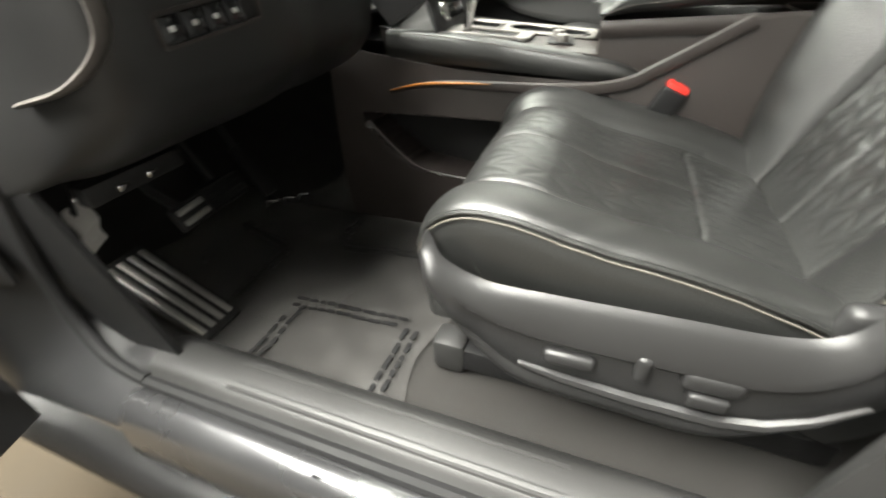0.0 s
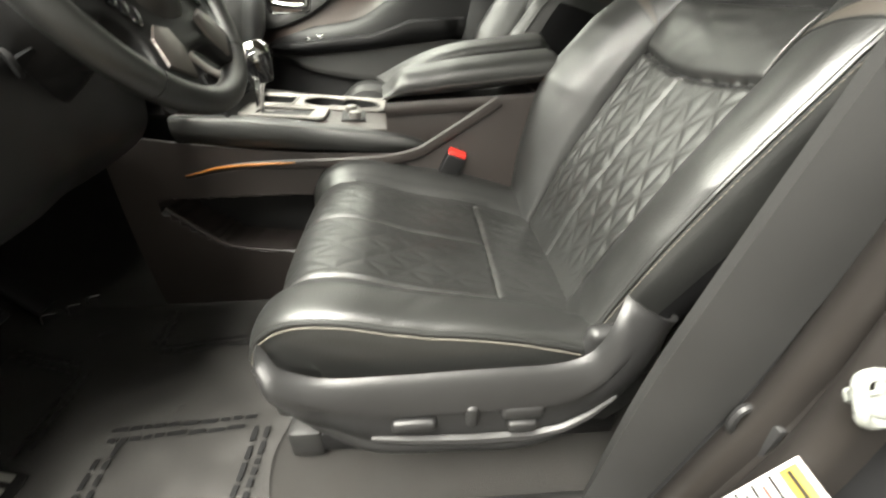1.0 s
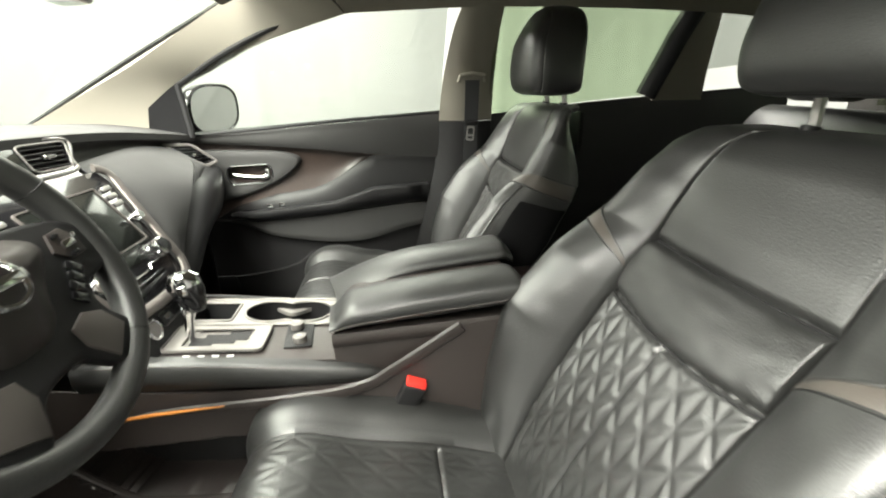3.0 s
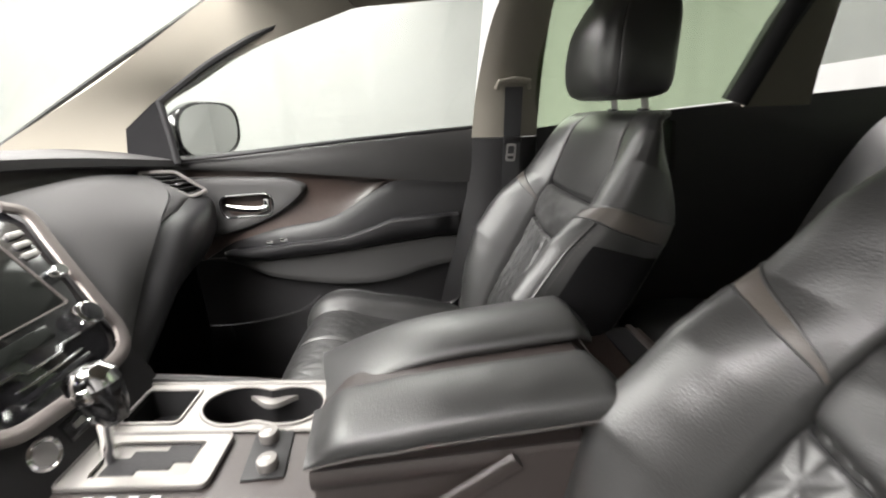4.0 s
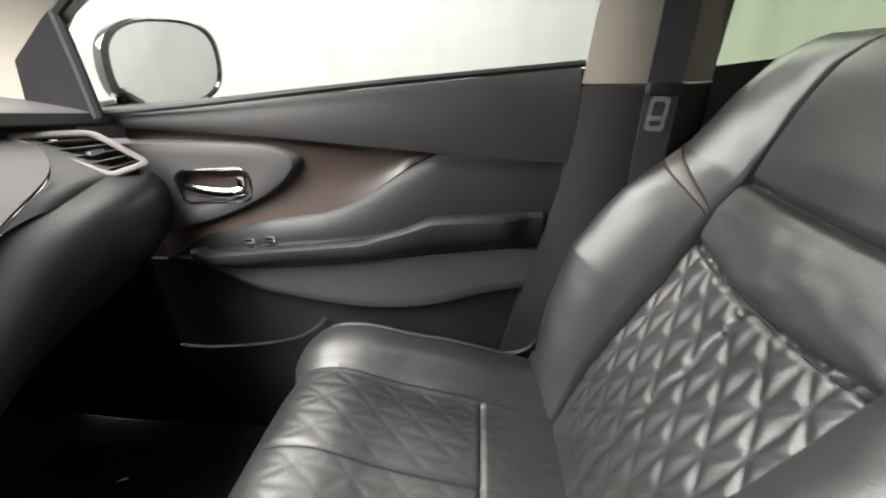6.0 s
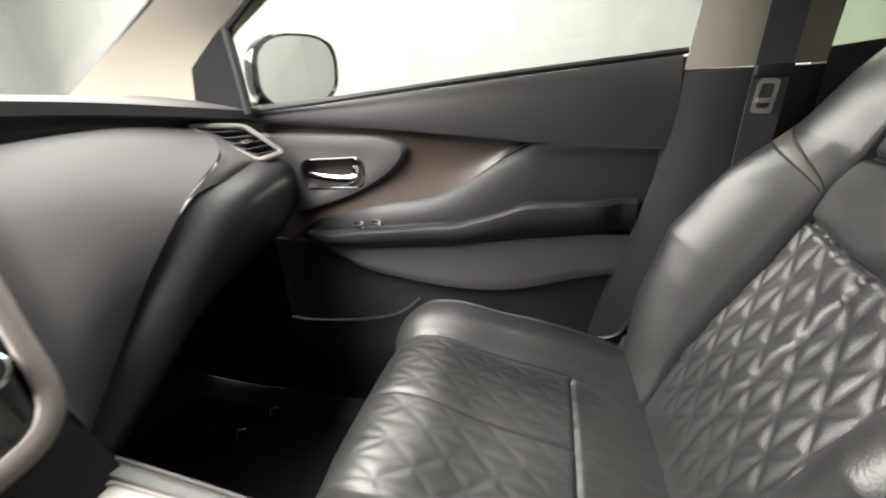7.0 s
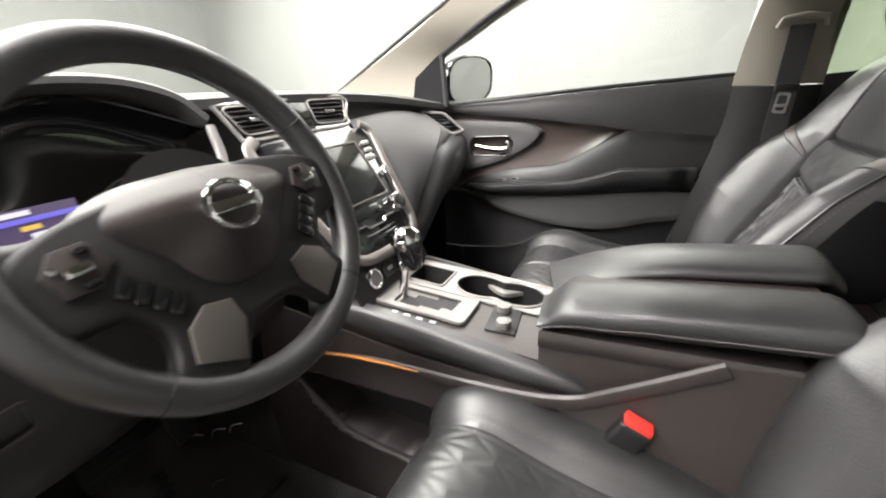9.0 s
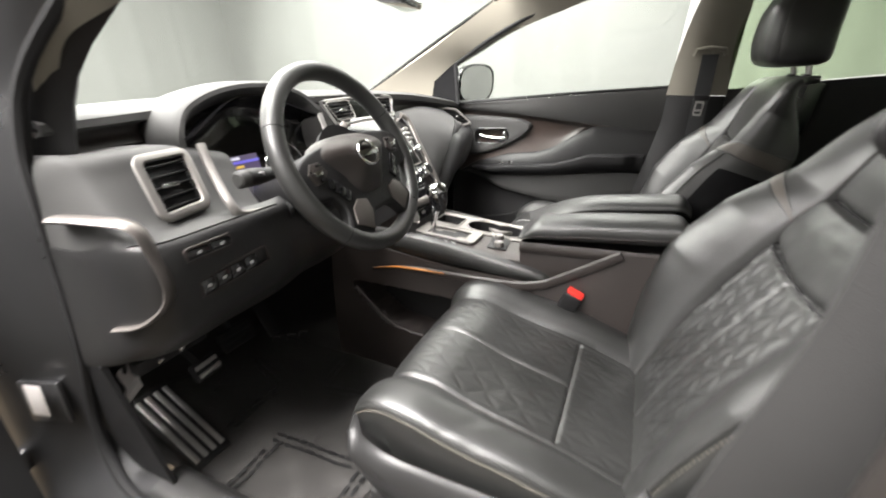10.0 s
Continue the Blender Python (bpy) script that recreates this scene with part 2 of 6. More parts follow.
def lathe(profile, n=24, m=None):
    """Turned about its z axis: profile of (radius, height)."""
    V, F = [], []
    k = len(profile)
    for i in range(n):
        a = 2 * math.pi * i / n
        V += [(r * math.cos(a), r * math.sin(a), z) for r, z in profile]
    for i in range(n):
        for j in range(k - 1):
            a, b = i * k + j, ((i + 1) % n) * k + j
            F.append((a, b, b + 1, a + 1))
    F.append(tuple(i * k for i in range(n))[::-1])
    F.append(tuple(i * k + k - 1 for i in range(n)))
    g = Geo().add(V, F)
    return g.moved(m) if m else g


def rounded(w, h, r, n=5):
    """The outline of a rounded rectangle."""
    out = []
    for cx, cy, a0 in ((w / 2 - r, h / 2 - r, 0), (-w / 2 + r, h / 2 - r, 90), (-w / 2 + r, -h / 2 + r, 180), (w / 2 - r, -h / 2 + r, 270)):
        for i in range(n + 1):
            a = radians(a0 + 90 * i / n)
            out.append((cx + r * math.cos(a), cy + r * math.sin(a)))
    return out


def axes(origin, x, y):
    """A frame from its origin, x axis and rough y axis."""
    X = Vector(x).normalized()
    Z = X.cross(Vector(y)).normalized()
    Y = Z.cross(X)
    return Matrix.Translation(origin) @ Matrix((X, Y, Z)).transposed().to_4x4()


def smooth(a, b, x):
    t = min(max((x - a) / (b - a), 0.0), 1.0)
    return t * t * (3 - 2 * t)


def ring(outer, inner, depth, frame_m):
    """A flat frame between two outlines of equally many points."""
    n = len(outer)
    V = [(x, y, 0) for x, y in outer] + [(x, y, 0) for x, y in inner] + [(x * 0.995, y * 0.995, depth) for x, y in outer] + [(x * 1.005, y * 1.005, depth) for x, y in inner]
    F = []
    for i in range(n):
        j = (i + 1) % n
        F += [(i, j, n + j, n + i)[::-1], (2 * n + i, 2 * n + j, 3 * n + j, 3 * n + i), (i, 2 * n + i, 2 * n + j, j)[::-1], (n + i, 3 * n + i, 3 * n + j, n + j)]
    return Geo().add(V, F).moved(frame_m)

# ---- the booth round the car ----
floor_geo = sheet(lambda u, v: (-6 + 12 * u, -7 + 14 * v, 0.0), 4, 4, 0.05)
solo("ground", floor_geo, CONCRETE, "brownish smooth concrete floor of a photo booth", "floor", "structure")
solo("ceiling", rbox((7.2, 11.4, 0.1), (0, 0, 3.75), 0), BOOTHROOF, "white painted booth ceiling above the light boxes", "ceiling", "structure")


def drape(name, x0, y0, x1, y1, label, cloth=CURTAIN):
    L = math.hypot(x1 - x0, y1 - y0)
    nx, ny = -(y1 - y0) / L, (x1 - x0) / L
    rnd = random.Random(name)
    fold = [(rnd.uniform(0, L), rnd.uniform(0.03, 0.12), rnd.uniform(0.003, 0.011)) for _ in range(int(L * 4))]

    def fn(u, v):
        s = u * L
        d = 0.006 * math.sin(s * 5.1) + sum(h * math.exp(-((s - c + 0.05 * math.sin(v * 3 + c)) / w) ** 2) for c, w, h in fold)
        return (x0 + (x1 - x0) * u + nx * d, y0 + (y1 - y0) * u + ny * d, 3.7 * v)

    return solo(name, sheet(fn, int(L * 26), 8, 0.004), cloth, label, "curtain", "structure", 80)


drape("wall_east", 3.3, -5.6, 3.3, 5.6, "white fabric curtain wall with soft vertical folds")
drape("wall_north", 3.5, 5.0, -3.5, 5.0, "white fabric curtain wall with soft vertical folds")
# Out of view; its cloth is darkened to dim the driver's side.
drape("wall_west", -3.3, 5.6, -3.3, -5.6, "unseen curtain wall with soft vertical folds, darkened to bounce less light", DIMCURTAIN)
drape("wall_south", -3.5, -5.4, 3.5, -5.4, "white fabric curtain wall with soft vertical folds")

# ---- car shell ----
solo("car_floor", loft([[(-.70, -1.7, .36), (-.70, -.4, .40), (-.70, .5, .415), (-.70, .90, .43), (-.70, 1.15, .60), (-.70, 1.22, .90)],
                        [(-.2, -1.7, .36), (-.2, -.4, .40), (-.2, .5, .415), (-.2, .90, .43), (-.2, 1.15, .60), (-.2, 1.22, .90)],
                        [(.2, -1.7, .36), (.2, -.4, .40), (.2, .5, .415), (.2, .90, .43), (.2, 1.15, .60), (.2, 1.22, .90)],
                        [(.88, -1.7, .36), (.88, -.4, .40), (.88, .5, .415), (.88, .90, .43), (.88, 1.15, .60), (.88, 1.22, .90)]], 24, 12, 0.02, True),
     CARPET, "black carpeted car floor with footwells", "car floor", "structure")


def along_y(section, y0, y1, n=12, bend=None, thick=0.004, flip=False):
    """A bar along y with an open section of (x, z) points."""
    c = curve([(x, 0, z) for x, z in section])

    def fn(u, v):
        p = c(u)
        y = y0 + (y1 - y0) * v
        dx, dz = bend(y) if bend else (0, 0)
        return (p[0] + dx, y, p[2] + dz)

    return sheet(fn, max(6, 4 * len(section)), n, thick, flip)


# driver's sill: inner scuff strip, seal, painted outer sill
front_up = lambda y: (0.0, 0.0)
sill = thing("door_sill", (-.78, .1, .40), "grey plastic door sill with ribbed scuff strip", "door sill", kind="structure")
part("sill_trim", along_y([(-.70, .40), (-.722, .47), (-.742, .497), (-.762, .503), (-.795, .500), (-.812, .486)], -.75, .61, 28, front_up), SILL, sill)
for k in range(5):
    x = -.755 - k * .0105
    part("rib", tube([(x, -.05 + .5 * i / 10, .5050 - .0006 * k) for i in range(11)], .0040, 6, flat=.8), SILL, sill)
part("strip_edge", tube(samples([(-.749, .38, .5035), (-.750, .425, .5045), (-.757, .452, .5050), (-.775, .466, .5045), (-.802, .468, .4995)], 20), .0022, 6), SILL, sill)
part("seal", tube([(-.823 + front_up(-.75 + 1.35 * i / 30)[0], -.75 + 1.35 * i / 30, .482 + front_up(-.75 + 1.35 * i / 30)[1]) for i in range(31)], .011, 8), RUBBER, sill, "black rubber door seal")
part("painted_sill", along_y([(-.828, .470), (-.840, .479), (-.858, .477), (-.874, .462), (-.883, .43), (-.885, .37), (-.87, .30)], -.75, .61, 28, front_up), PAINT, sill, "glossy dark grey painted outer sill")
part("rocker", along_y([(-.86, .33), (-.90, .32), (-.92, .28), (-.90, .22)], -.75, 1.04, 10), PLASTIC, sill, "black plastic lower rocker cover")
badge = solo("sill_badge", rbox((.026, .12, .003), (-.849, .20, .480), .001), GLOSS, "small dark badge with silver bars on the painted sill", "badge")
for k in range(6):
    part("letter_bar", rbox((.016, .011, .0015), (-.849, .248 - k * .0185, .482), .0004), SILVER, badge)

# ---- passenger side pillars, roof, glass ----
def strip(a, b, n, thick=.02, bulge=0.0, axis=(1, 0, 0), flip=False, nu=6):
    """A band between two edge curves, bulging to one side."""
    A, B = curve(a), curve(b)
    ax = np.array(axis, float)

    def fn(u, v):
        return A(v) * (1 - u) + B(v) * u + ax * bulge * 4 * u * (1 - u)

    return sheet(fn, nu, n, thick, flip)


for s, side in ((1, "passenger"), (-1, "driver")):
    passenger = s > 0
    fl = s < 0
    m = lambda pts: [(s * x, y, z) for x, y, z in pts]
    solo("a_pillar", strip(m([(.705, 1.02, 1.232), (.69, .70, 1.40), (.68, .50, 1.502), (.665, .30, 1.60), (.60, .10, 1.66)]),
                           m([(.735, .70, 1.17), (.755, .56, 1.355), (.725, .42, 1.418), (.69, .25, 1.482), (.64, .0, 1.555)]), 24, .03, .004, (-s, 0, .3), not fl),
         CREAM, "cream fabric-covered windscreen pillar trim", "pillar trim", "structure")
    solo("windscreen_seal", tube(samples(m([(.712, 1.03, 1.234), (.696, .71, 1.404), (.686, .51, 1.506), (.670, .31, 1.604)]), 24), .007, 6), RUBBER, "black windscreen edge seal", "seal", "structure")
    solo("roof_rail", strip(m([(.60, .10, 1.66), (.52, -.6, 1.68), (.50, -1.6, 1.61)]), m([(.64, .0, 1.555), (.62, -.5, 1.575), (.60, -1.2, 1.56), (.56, -1.75, 1.50)]), 16, .02, .01, (-s, 0, .3), not fl), CREAM,
         "cream fabric roof edge trim above the doors", "headliner", "structure")
    passenger and solo("b_pillar", strip(m([(.715, -.285, 1.225), (.70, -.30, 1.36), (.66, -.33, 1.50), (.62, -.36, 1.58)]),
                           m([(.70, -.47, 1.225), (.69, -.475, 1.36), (.65, -.48, 1.50), (.62, -.49, 1.58)]), 12, .03, .025, (-s, 0, 0), fl),
         CREAM, "cream upper centre pillar trim", "pillar trim", "structure")
    passenger and solo("b_pillar_lower", strip(m([(.735, -.135, .46), (.735, -.15, .60), (.735, -.205, .80), (.735, -.255, 1.0), (.725, -.283, 1.13), (.715, -.287, 1.222)]),
                                 m([(.70, -.50, .46), (.70, -.47, .60), (.70, -.46, .80), (.70, -.46, 1.0), (.70, -.47, 1.13), (.70, -.472, 1.222)]), 16, .03, .03, (-s, 0, 0), fl),
         PLASTIC, "black plastic lower centre pillar trim", "pillar trim", "structure")
    solo("c_pillar", strip(m([(.68, -1.06, 1.28), (.65, -1.10, 1.42), (.61, -1.12, 1.57)]), m([(.64, -1.22, 1.28), (.62, -1.21, 1.42), (.60, -1.21, 1.57)]), 8, .03, .01, (-s, 0, 0), fl),
         CREAM, "cream rear pillar trim", "pillar trim", "structure")
    part_geo = strip(m([(.70, -.47, 1.245), (.71, -.8, 1.275), (.71, -1.15, 1.30), (.68, -1.6, 1.33)]), m([(.72, -.47, .45), (.74, -.8, .45), (.72, -1.15, .5), (.68, -1.6, .6)]), 14, .04, .03, (-s, 0, 0), fl)
    passenger and solo("rear_door", part_geo, PLASTIC, "black rear door inner panel", "car door")
    passenger and solo("window_rear_side", strip(m([(.71, -.46, 1.24), (.70, -.75, 1.275), (.68, -1.04, 1.30)]), m([(.64, -.46, 1.57), (.63, -.8, 1.575), (.61, -1.12, 1.57)]), 6, .004, 0, (1, 0, 0), fl), PRIVACY,
         "green tinted rear door window", "window", "structure")
    solo("window_quarter", strip(m([(.63, -1.21, 1.38), (.60, -1.75, 1.44)]), m([(.60, -1.21, 1.55), (.57, -1.75, 1.53)]), 4, .004, 0, (1, 0, 0), fl), GLASS, "rear quarter window glass", "window", "structure")
    solo("rear_frame", tube(m([(.68, -1.03, 1.295), (.665, -1.06, 1.38), (.64, -1.09, 1.48), (.61, -1.12, 1.57)]), .022, 8, flat=1.6), RUBBER, "black rear window frame", "window frame", "structure")

for ob in bpy.data.objects:
    if ob.name.startswith("window_"):
        ob.visible_shadow = False
solo("headliner", loft([[(-.60, .24, 1.63), (0, .30, 1.655), (.60, .24, 1.63)], [(-.52, -.5, 1.655), (0, -.5, 1.675), (.52, -.5, 1.655)], [(-.52, -1.8, 1.58), (0, -1.8, 1.60), (.52, -1.8, 1.58)]], 10, 10, .02), CREAM,
     "cream fabric car headliner", "headliner", "structure")
solo("roof_panel", loft([[(-.62, .30, 1.63), (0, .36, 1.665), (.62, .30, 1.63)], [(-.66, -.5, 1.68), (0, -.5, 1.705), (.66, -.5, 1.68)], [(-.62, -2.0, 1.60), (0, -2.0, 1.62), (.62, -2.0, 1.60)]], 10, 10, .01), PAINT,
     "dark grey painted car roof", "car roof", "structure")
ws = solo("windscreen", loft([[(-.72, 1.02, 1.235), (-.36, 1.20, 1.235), (0, 1.25, 1.235), (.36, 1.20, 1.235), (.72, 1.02, 1.235)],
                              [(-.69, .50, 1.505), (-.34, .63, 1.51), (0, .68, 1.515), (.34, .63, 1.51), (.69, .50, 1.505)],
                              [(-.62, .18, 1.645), (-.30, .28, 1.655), (0, .32, 1.66), (.30, .28, 1.655), (.62, .18, 1.645)]], 16, 10, .005), GLASS, "clear curved windscreen", "windscreen", "structure")
ws.visible_shadow = False
solo("rear_wall", sheet(lambda u, v: (-.72 + 1.44 * u, -1.95, .36 + .95 * v), 4, 4, .03), CARPET, "black carpeted boot wall", "car wall", "structure")

# ---- seats ----
def seat(cx, oy, oz, outer, upright, shift, quilting, label):
    """A power seat: outer is the side (-1 or 1) that carries the switch panel."""
    T = lambda p: (cx + p[0], oy + p[1] + upright * max(p[2] - .95, 0), oz + p[2])
    root = thing("car_seat", T((0, -.05, .42)), label, "car seat", "front seats")
    a, b = .030, .036

    def quilt(x, s):
        d1 = abs((x / a) - round(x / a)) * a
        p, q = (x / a + s / b) / 2, (x / a - s / b) / 2
        k = 2 * a * b / math.hypot(a, b)
        d2, d3 = abs(p - round(p)) * k, abs(q - round(q)) * k
        d = min(d1, d2, d3)
        return quilting * min(d / .0098, 1.0) ** .62

    warp = lambda u, lo, hi: u * lo / .2 if u < .2 else (lo + (hi - lo) * (u - .2) / .6 if u < .8 else hi + (1 - hi) * (u - .8) / .2)
    # cushion
    spine = curve([(0, -.37, .630), (0, -.165, .700), (0, -.02, .728), (0, .07, .748), (0, .125, .740), (0, .156, .692), (0, .160, .600)])
    prof = curve([(-.262, 0, -.115), (-.274, 0, -.07), (-.280, 0, -.02), (-.278, 0, .020), (-.262, 0, .042), (-.212, 0, .043), (-.168, 0, .026), (-.10, 0, .030), (0, 0, .031),
                  (.10, 0, .030), (.168, 0, .026), (.212, 0, .043), (.262, 0, .042), (.278, 0, .020), (.280, 0, -.02), (.274, 0, -.07), (.262, 0, -.115)])
    N = 220
    prof = functools.lru_cache(None)(prof)
    S = [spine(j / N) for j in range(N + 1)]
    arc = np.concatenate([[0], np.cumsum([np.linalg.norm(S[j + 1] - S[j]) for j in range(N)])])
    cross_at = arc[int(np.argmin([abs(p[1] + .165) for p in S[:110]]))]

    def cushion(u, v):
        j = int(round(v * N))
        p, q = S[max(j - 1, 0)], S[min(j + 1, N)]
        t = (q - p) / np.linalg.norm(q - p)
        nrm = np.array((0, -t[2], t[1]))
        w = prof(u)
        x, h = w[0], w[2]
        sag = 1 - .25 * smooth(.75, 1.0, v)
        x *= .955 + .045 * math.sin(math.pi * min(v * 1.15 + .1, 1))
        if v > .72:
            h = h * (1 - .6 * smooth(.72, 1.0, v)) if h > 0 else h
        s = arc[j]
        h -= .022 * smooth(.55, .15, v) * smooth(.21, .13, abs(x))
        inside = smooth(.166, .150, abs(x))
        h += inside * (.55 if outer > 0 else .85) * quilt(x, s - cross_at) * (1 - .6 * smooth(.55, .70, v)) * (1 - .55 * math.exp(-((x - .03) / .10) ** 2 - ((v - .36) / .25) ** 2))
        h -= .0055 * math.exp(-((abs(x) - .166) / .004) ** 2)
        h -= inside * (.006 * math.exp(-((s - cross_at) / .0035) ** 2) + (.005 * math.exp(-(x / .003) ** 2) if s > cross_at else 0))
        # a few creases on the side that is climbed over
        h += .0022 * smooth(.175, .20, abs(x)) * smooth(.60, .15, v) * max(noise.noise(Vector((x * 30 + 60 * v * .3, v * 22 + x * 25, cx))), -.3) * sag
        c = S[j] + nrm * h
        return T((x, c[1], c[2]))

    cush = part("cushion", sheet(lambda u, v: cushion(warp(u, .375, .625), v), 190, N, 0), LEATHER, root, "quilted black leather seat cushion", 60)
    for sgn in (-1, 1):
        u = 0.222 if sgn < 0 else 0.778
        line = [cushion(u, v) for v in [.10 + .70 * i / 40 for i in range(41)]]
        line = [(p[0] + sgn * .004, p[1], p[2] + .001) for p in line]
        part("piping", tube(line, .0032, 6), LEATHER, cush)
        part("stitching", tube([(p[0] + sgn * .003, p[1], p[2] - .007) for p in line], .0011, 5), THREAD if sgn == outer < 0 else DARKTHREAD, cush, "pale stitching")
    for row in range(2):
        pts = [cushion(.03 + .94 * i / 40, 0.0 if row else 0.995) for i in range(41)]
        part("end_cap", Geo().add(pts + [T((0, pts[20][1] - T((0, 0, 0))[1], pts[20][2] - oz - .09))], [(i, i + 1, 41) for i in range(40)]), LEATHER, cush)

    # backrest: a reclined spine, and across it a flat middle between two padded side bolsters
    bx = cx + shift
    TB = lambda p: (bx + p[0], oy + p[1] + upright * max(p[2] - .95, 0), oz + p[2])
    KNOTS = [(-.285, .655), (-.348, .800), (-.408, .910), (-.471, 1.017), (-.525, 1.103), (-.571, 1.190), (-.598, 1.240), (-.625, 1.266), (-.672, 1.274)]
    back = curve([(0, y, z) for y, z in KNOTS])
    level = [z for _, z in KNOTS]
    over_z = lambda vals: functools.lru_cache(None)(lambda z: float(np.interp(z, level, vals)))
    half = [(0, 0, 0), (.08, 0, 0), (.132, 0, 0), (.150, 0, 0), (.159, .22, 0), (.184, .64, 0), (.217, .93, 0), (.244, 1.0, 0), (.263, .88, 0), (.274, .62, 0), (.281, .32, 0), (.284, .05, -.02), (.279, 0, -.06), (.260, 0, -.088), (.212, 0, -.098), (.13, 0, -.10)]
    bprof = functools.lru_cache(None)(curve([(-x, k, h) for x, k, h in half[:0:-1]] + half))
    M = 230
    B = [back(j / M) for j in range(M + 1)]
    barc = np.concatenate([[0], np.cumsum([np.linalg.norm(B[j + 1] - B[j]) for j in range(M)])])
    v_at = lambda z: float(np.interp(z, [p[2] for p in B[:-12]], [j / M for j in range(M - 11)]))
    width = over_z([.90, .965, 1.0, 1.0, .985, .93, .84, .73, .52])
    raised = over_z([.030, .078, .107, .084, .044, .025, .012, .004, 0])
    worn = over_z([.55, .52, .52, .60, .85, 1, 1, 1, 1])
    lower_seam = lambda x: 1.017 - .016 * math.cos(min(abs(x) / .15, 1) * math.pi / 2)
    upper_seam = lambda x: 1.103 - .004 * math.cos(min(abs(x) / .16, 1) * math.pi / 2)

    def rest(u, v, off=0.0):
        f = min(max(v, 0), 1) * M
        j = min(int(f), M - 1)
        base = B[j] + (B[j + 1] - B[j]) * (f - j)
        p, q = B[max(j - 1, 0)], B[min(j + 2, M)]
        t = (q - p) / np.linalg.norm(q - p)
        nrm = np.array((0, t[2], -t[1]))
        w = bprof(u)
        z = base[2]
        rise = raised(z) * (worn(z) if outer < 0 and w[0] < 0 else 1)
        x, h = w[0] * width(z), w[1] * rise + w[2] * (1 - .80 * smooth(1.12, 1.268, z))
        mid = abs(u - .5)
        x *= 1 - .16 * smooth(1.10, 1.26, z) * smooth(.36, .5, mid)
        s = barc[j] + (barc[j + 1] - barc[j]) * (f - j)
        inside = smooth(.103, .094, mid)
        lo, hi = lower_seam(x), upper_seam(x)
        if z < lo:
            h += inside * (1.5 * quilt(x, s) * smooth(.68, .74, z) - .006 * math.exp(-(x / .003) ** 2))
        elif z < hi:
            g = (z - lo) / (hi - lo)
            h += inside * (.010 * math.sin(math.pi * g) ** .6 + .0016 * noise.noise(Vector((x * 28, z * 60, cx))))
        else:
            h += inside * .007 * smooth(hi, hi + .05, z) * smooth(1.28, 1.22, z) * (1 - (x / .2) ** 2)
        h -= inside * (.008 * math.exp(-((z - lo) / .0045) ** 2) + .009 * math.exp(-((z - hi) / .005) ** 2))
        # seam between the middle and the bolster, which leans outwards up the shoulder panel
        edge = .100 + .030 * smooth(1.09, 1.24, z)
        h -= .012 * math.exp(-((mid - edge) / .0060) ** 2) * smooth(1.275, 1.25, z)
        # soft creases in the bolster
        if .11 < mid < .27:
            h += .0020 * noise.noise(Vector((x * 22, z * 26, cx * 3))) * smooth(.11, .15, mid)
        c = base + nrm * (h + off)
        if off:
            x += off * 1.2 * smooth(.24, .36, mid) * (1 if u > .5 else -1)
        return TB((x, c[1], c[2]))

    rst = part("backrest", sheet(lambda u, v: rest(warp(u, .345, .655), v), 270, M, 0), LEATHER, root, "quilted black leather backrest with side bolsters", 60)
    U = lambda sgn, k: .5 + sgn * k / 30
    for sgn in (-1, 1):
        worn_side = sgn == outer < 0
        line = [rest(U(sgn, 8.45), v_at(.69 + .385 * i / 60), .001) for i in range(61)]
        part("piping", tube(line, .0030, 6), LEATHER, rst)
        seam = [rest(U(sgn, 8.85), v_at(.69 + .37 * i / 110), .0012) for i in range(111)]
        dashes = Geo()
        for p, q in zip(seam[::2], seam[1::2]):
            dashes.join(tube([p, q], .0009 if worn_side else .0008, 5))
        part("stitching", dashes, THREAD if worn_side else DARKTHREAD, rst, "row of stitches")
        start = 11.2 if sgn == outer else 9.6

        def flank(a, b):
            return rest(U(sgn, start + (14.8 - start) * a), v_at(.672 + (1.045 - .672 + .05 * a) * b), .0022)

        part("side_cover", sheet(flank, 20, 60, 0, sgn > 0), SIDECLOTH, rst, "black cloth side of the backrest")
        wing_lo = lambda a: 1.046 + .034 * math.sin(min(a / .55, 1) * math.pi / 2) + .018 * smooth(.55, 1, a)
        wing_hi = lambda a: 1.050 + .064 * math.sin(min(a / .62, 1) * math.pi / 2) + .016 * smooth(.6, 1, a)

        def wing(a, b, up=.0016):
            z = wing_lo(a) * (1 - b) + wing_hi(a) * b
            return rest(U(sgn, 3.5 + 10.5 * a), v_at(z), up * (.3 + .7 * math.sin(math.pi * min(max(b, .04), .96)) ** .4))

        part("shoulder_panel", sheet(wing, 48, 12, 0, sgn > 0), TAUPE, rst, "taupe leather wedge in the shoulder")
        for b in (0, 1):
            part("shoulder_seam", tube([wing(i / 40, b, .0004) for i in range(41)], [.0008 + .0014 * min(i / 8, 1) for i in range(41)], 6), LEATHER, rst)
    # Thin dark tubes along the seam grooves, standing in for the shade in them.
    seam_shades = [[rest(.5 + sgn * (.100 + .030 * smooth(1.09, 1.24, z)), v_at(z), .0012) for z in np.linspace(.70, 1.235, 70)] for sgn in (-1, 1)]
    for at_z in (lower_seam, upper_seam):
        seam_shades.append([rest(.5 + .0985 * k / 30, v_at(at_z(.150 * k / 30)), .0012) for k in range(-30, 31)])
    seam_shades.append([rest(.5, v_at(z), .0010) for z in np.linspace(.70, .992, 40)])
    for line in seam_shades:
        part("seam", tube(line, .0016, 5), RUBBER, rst)
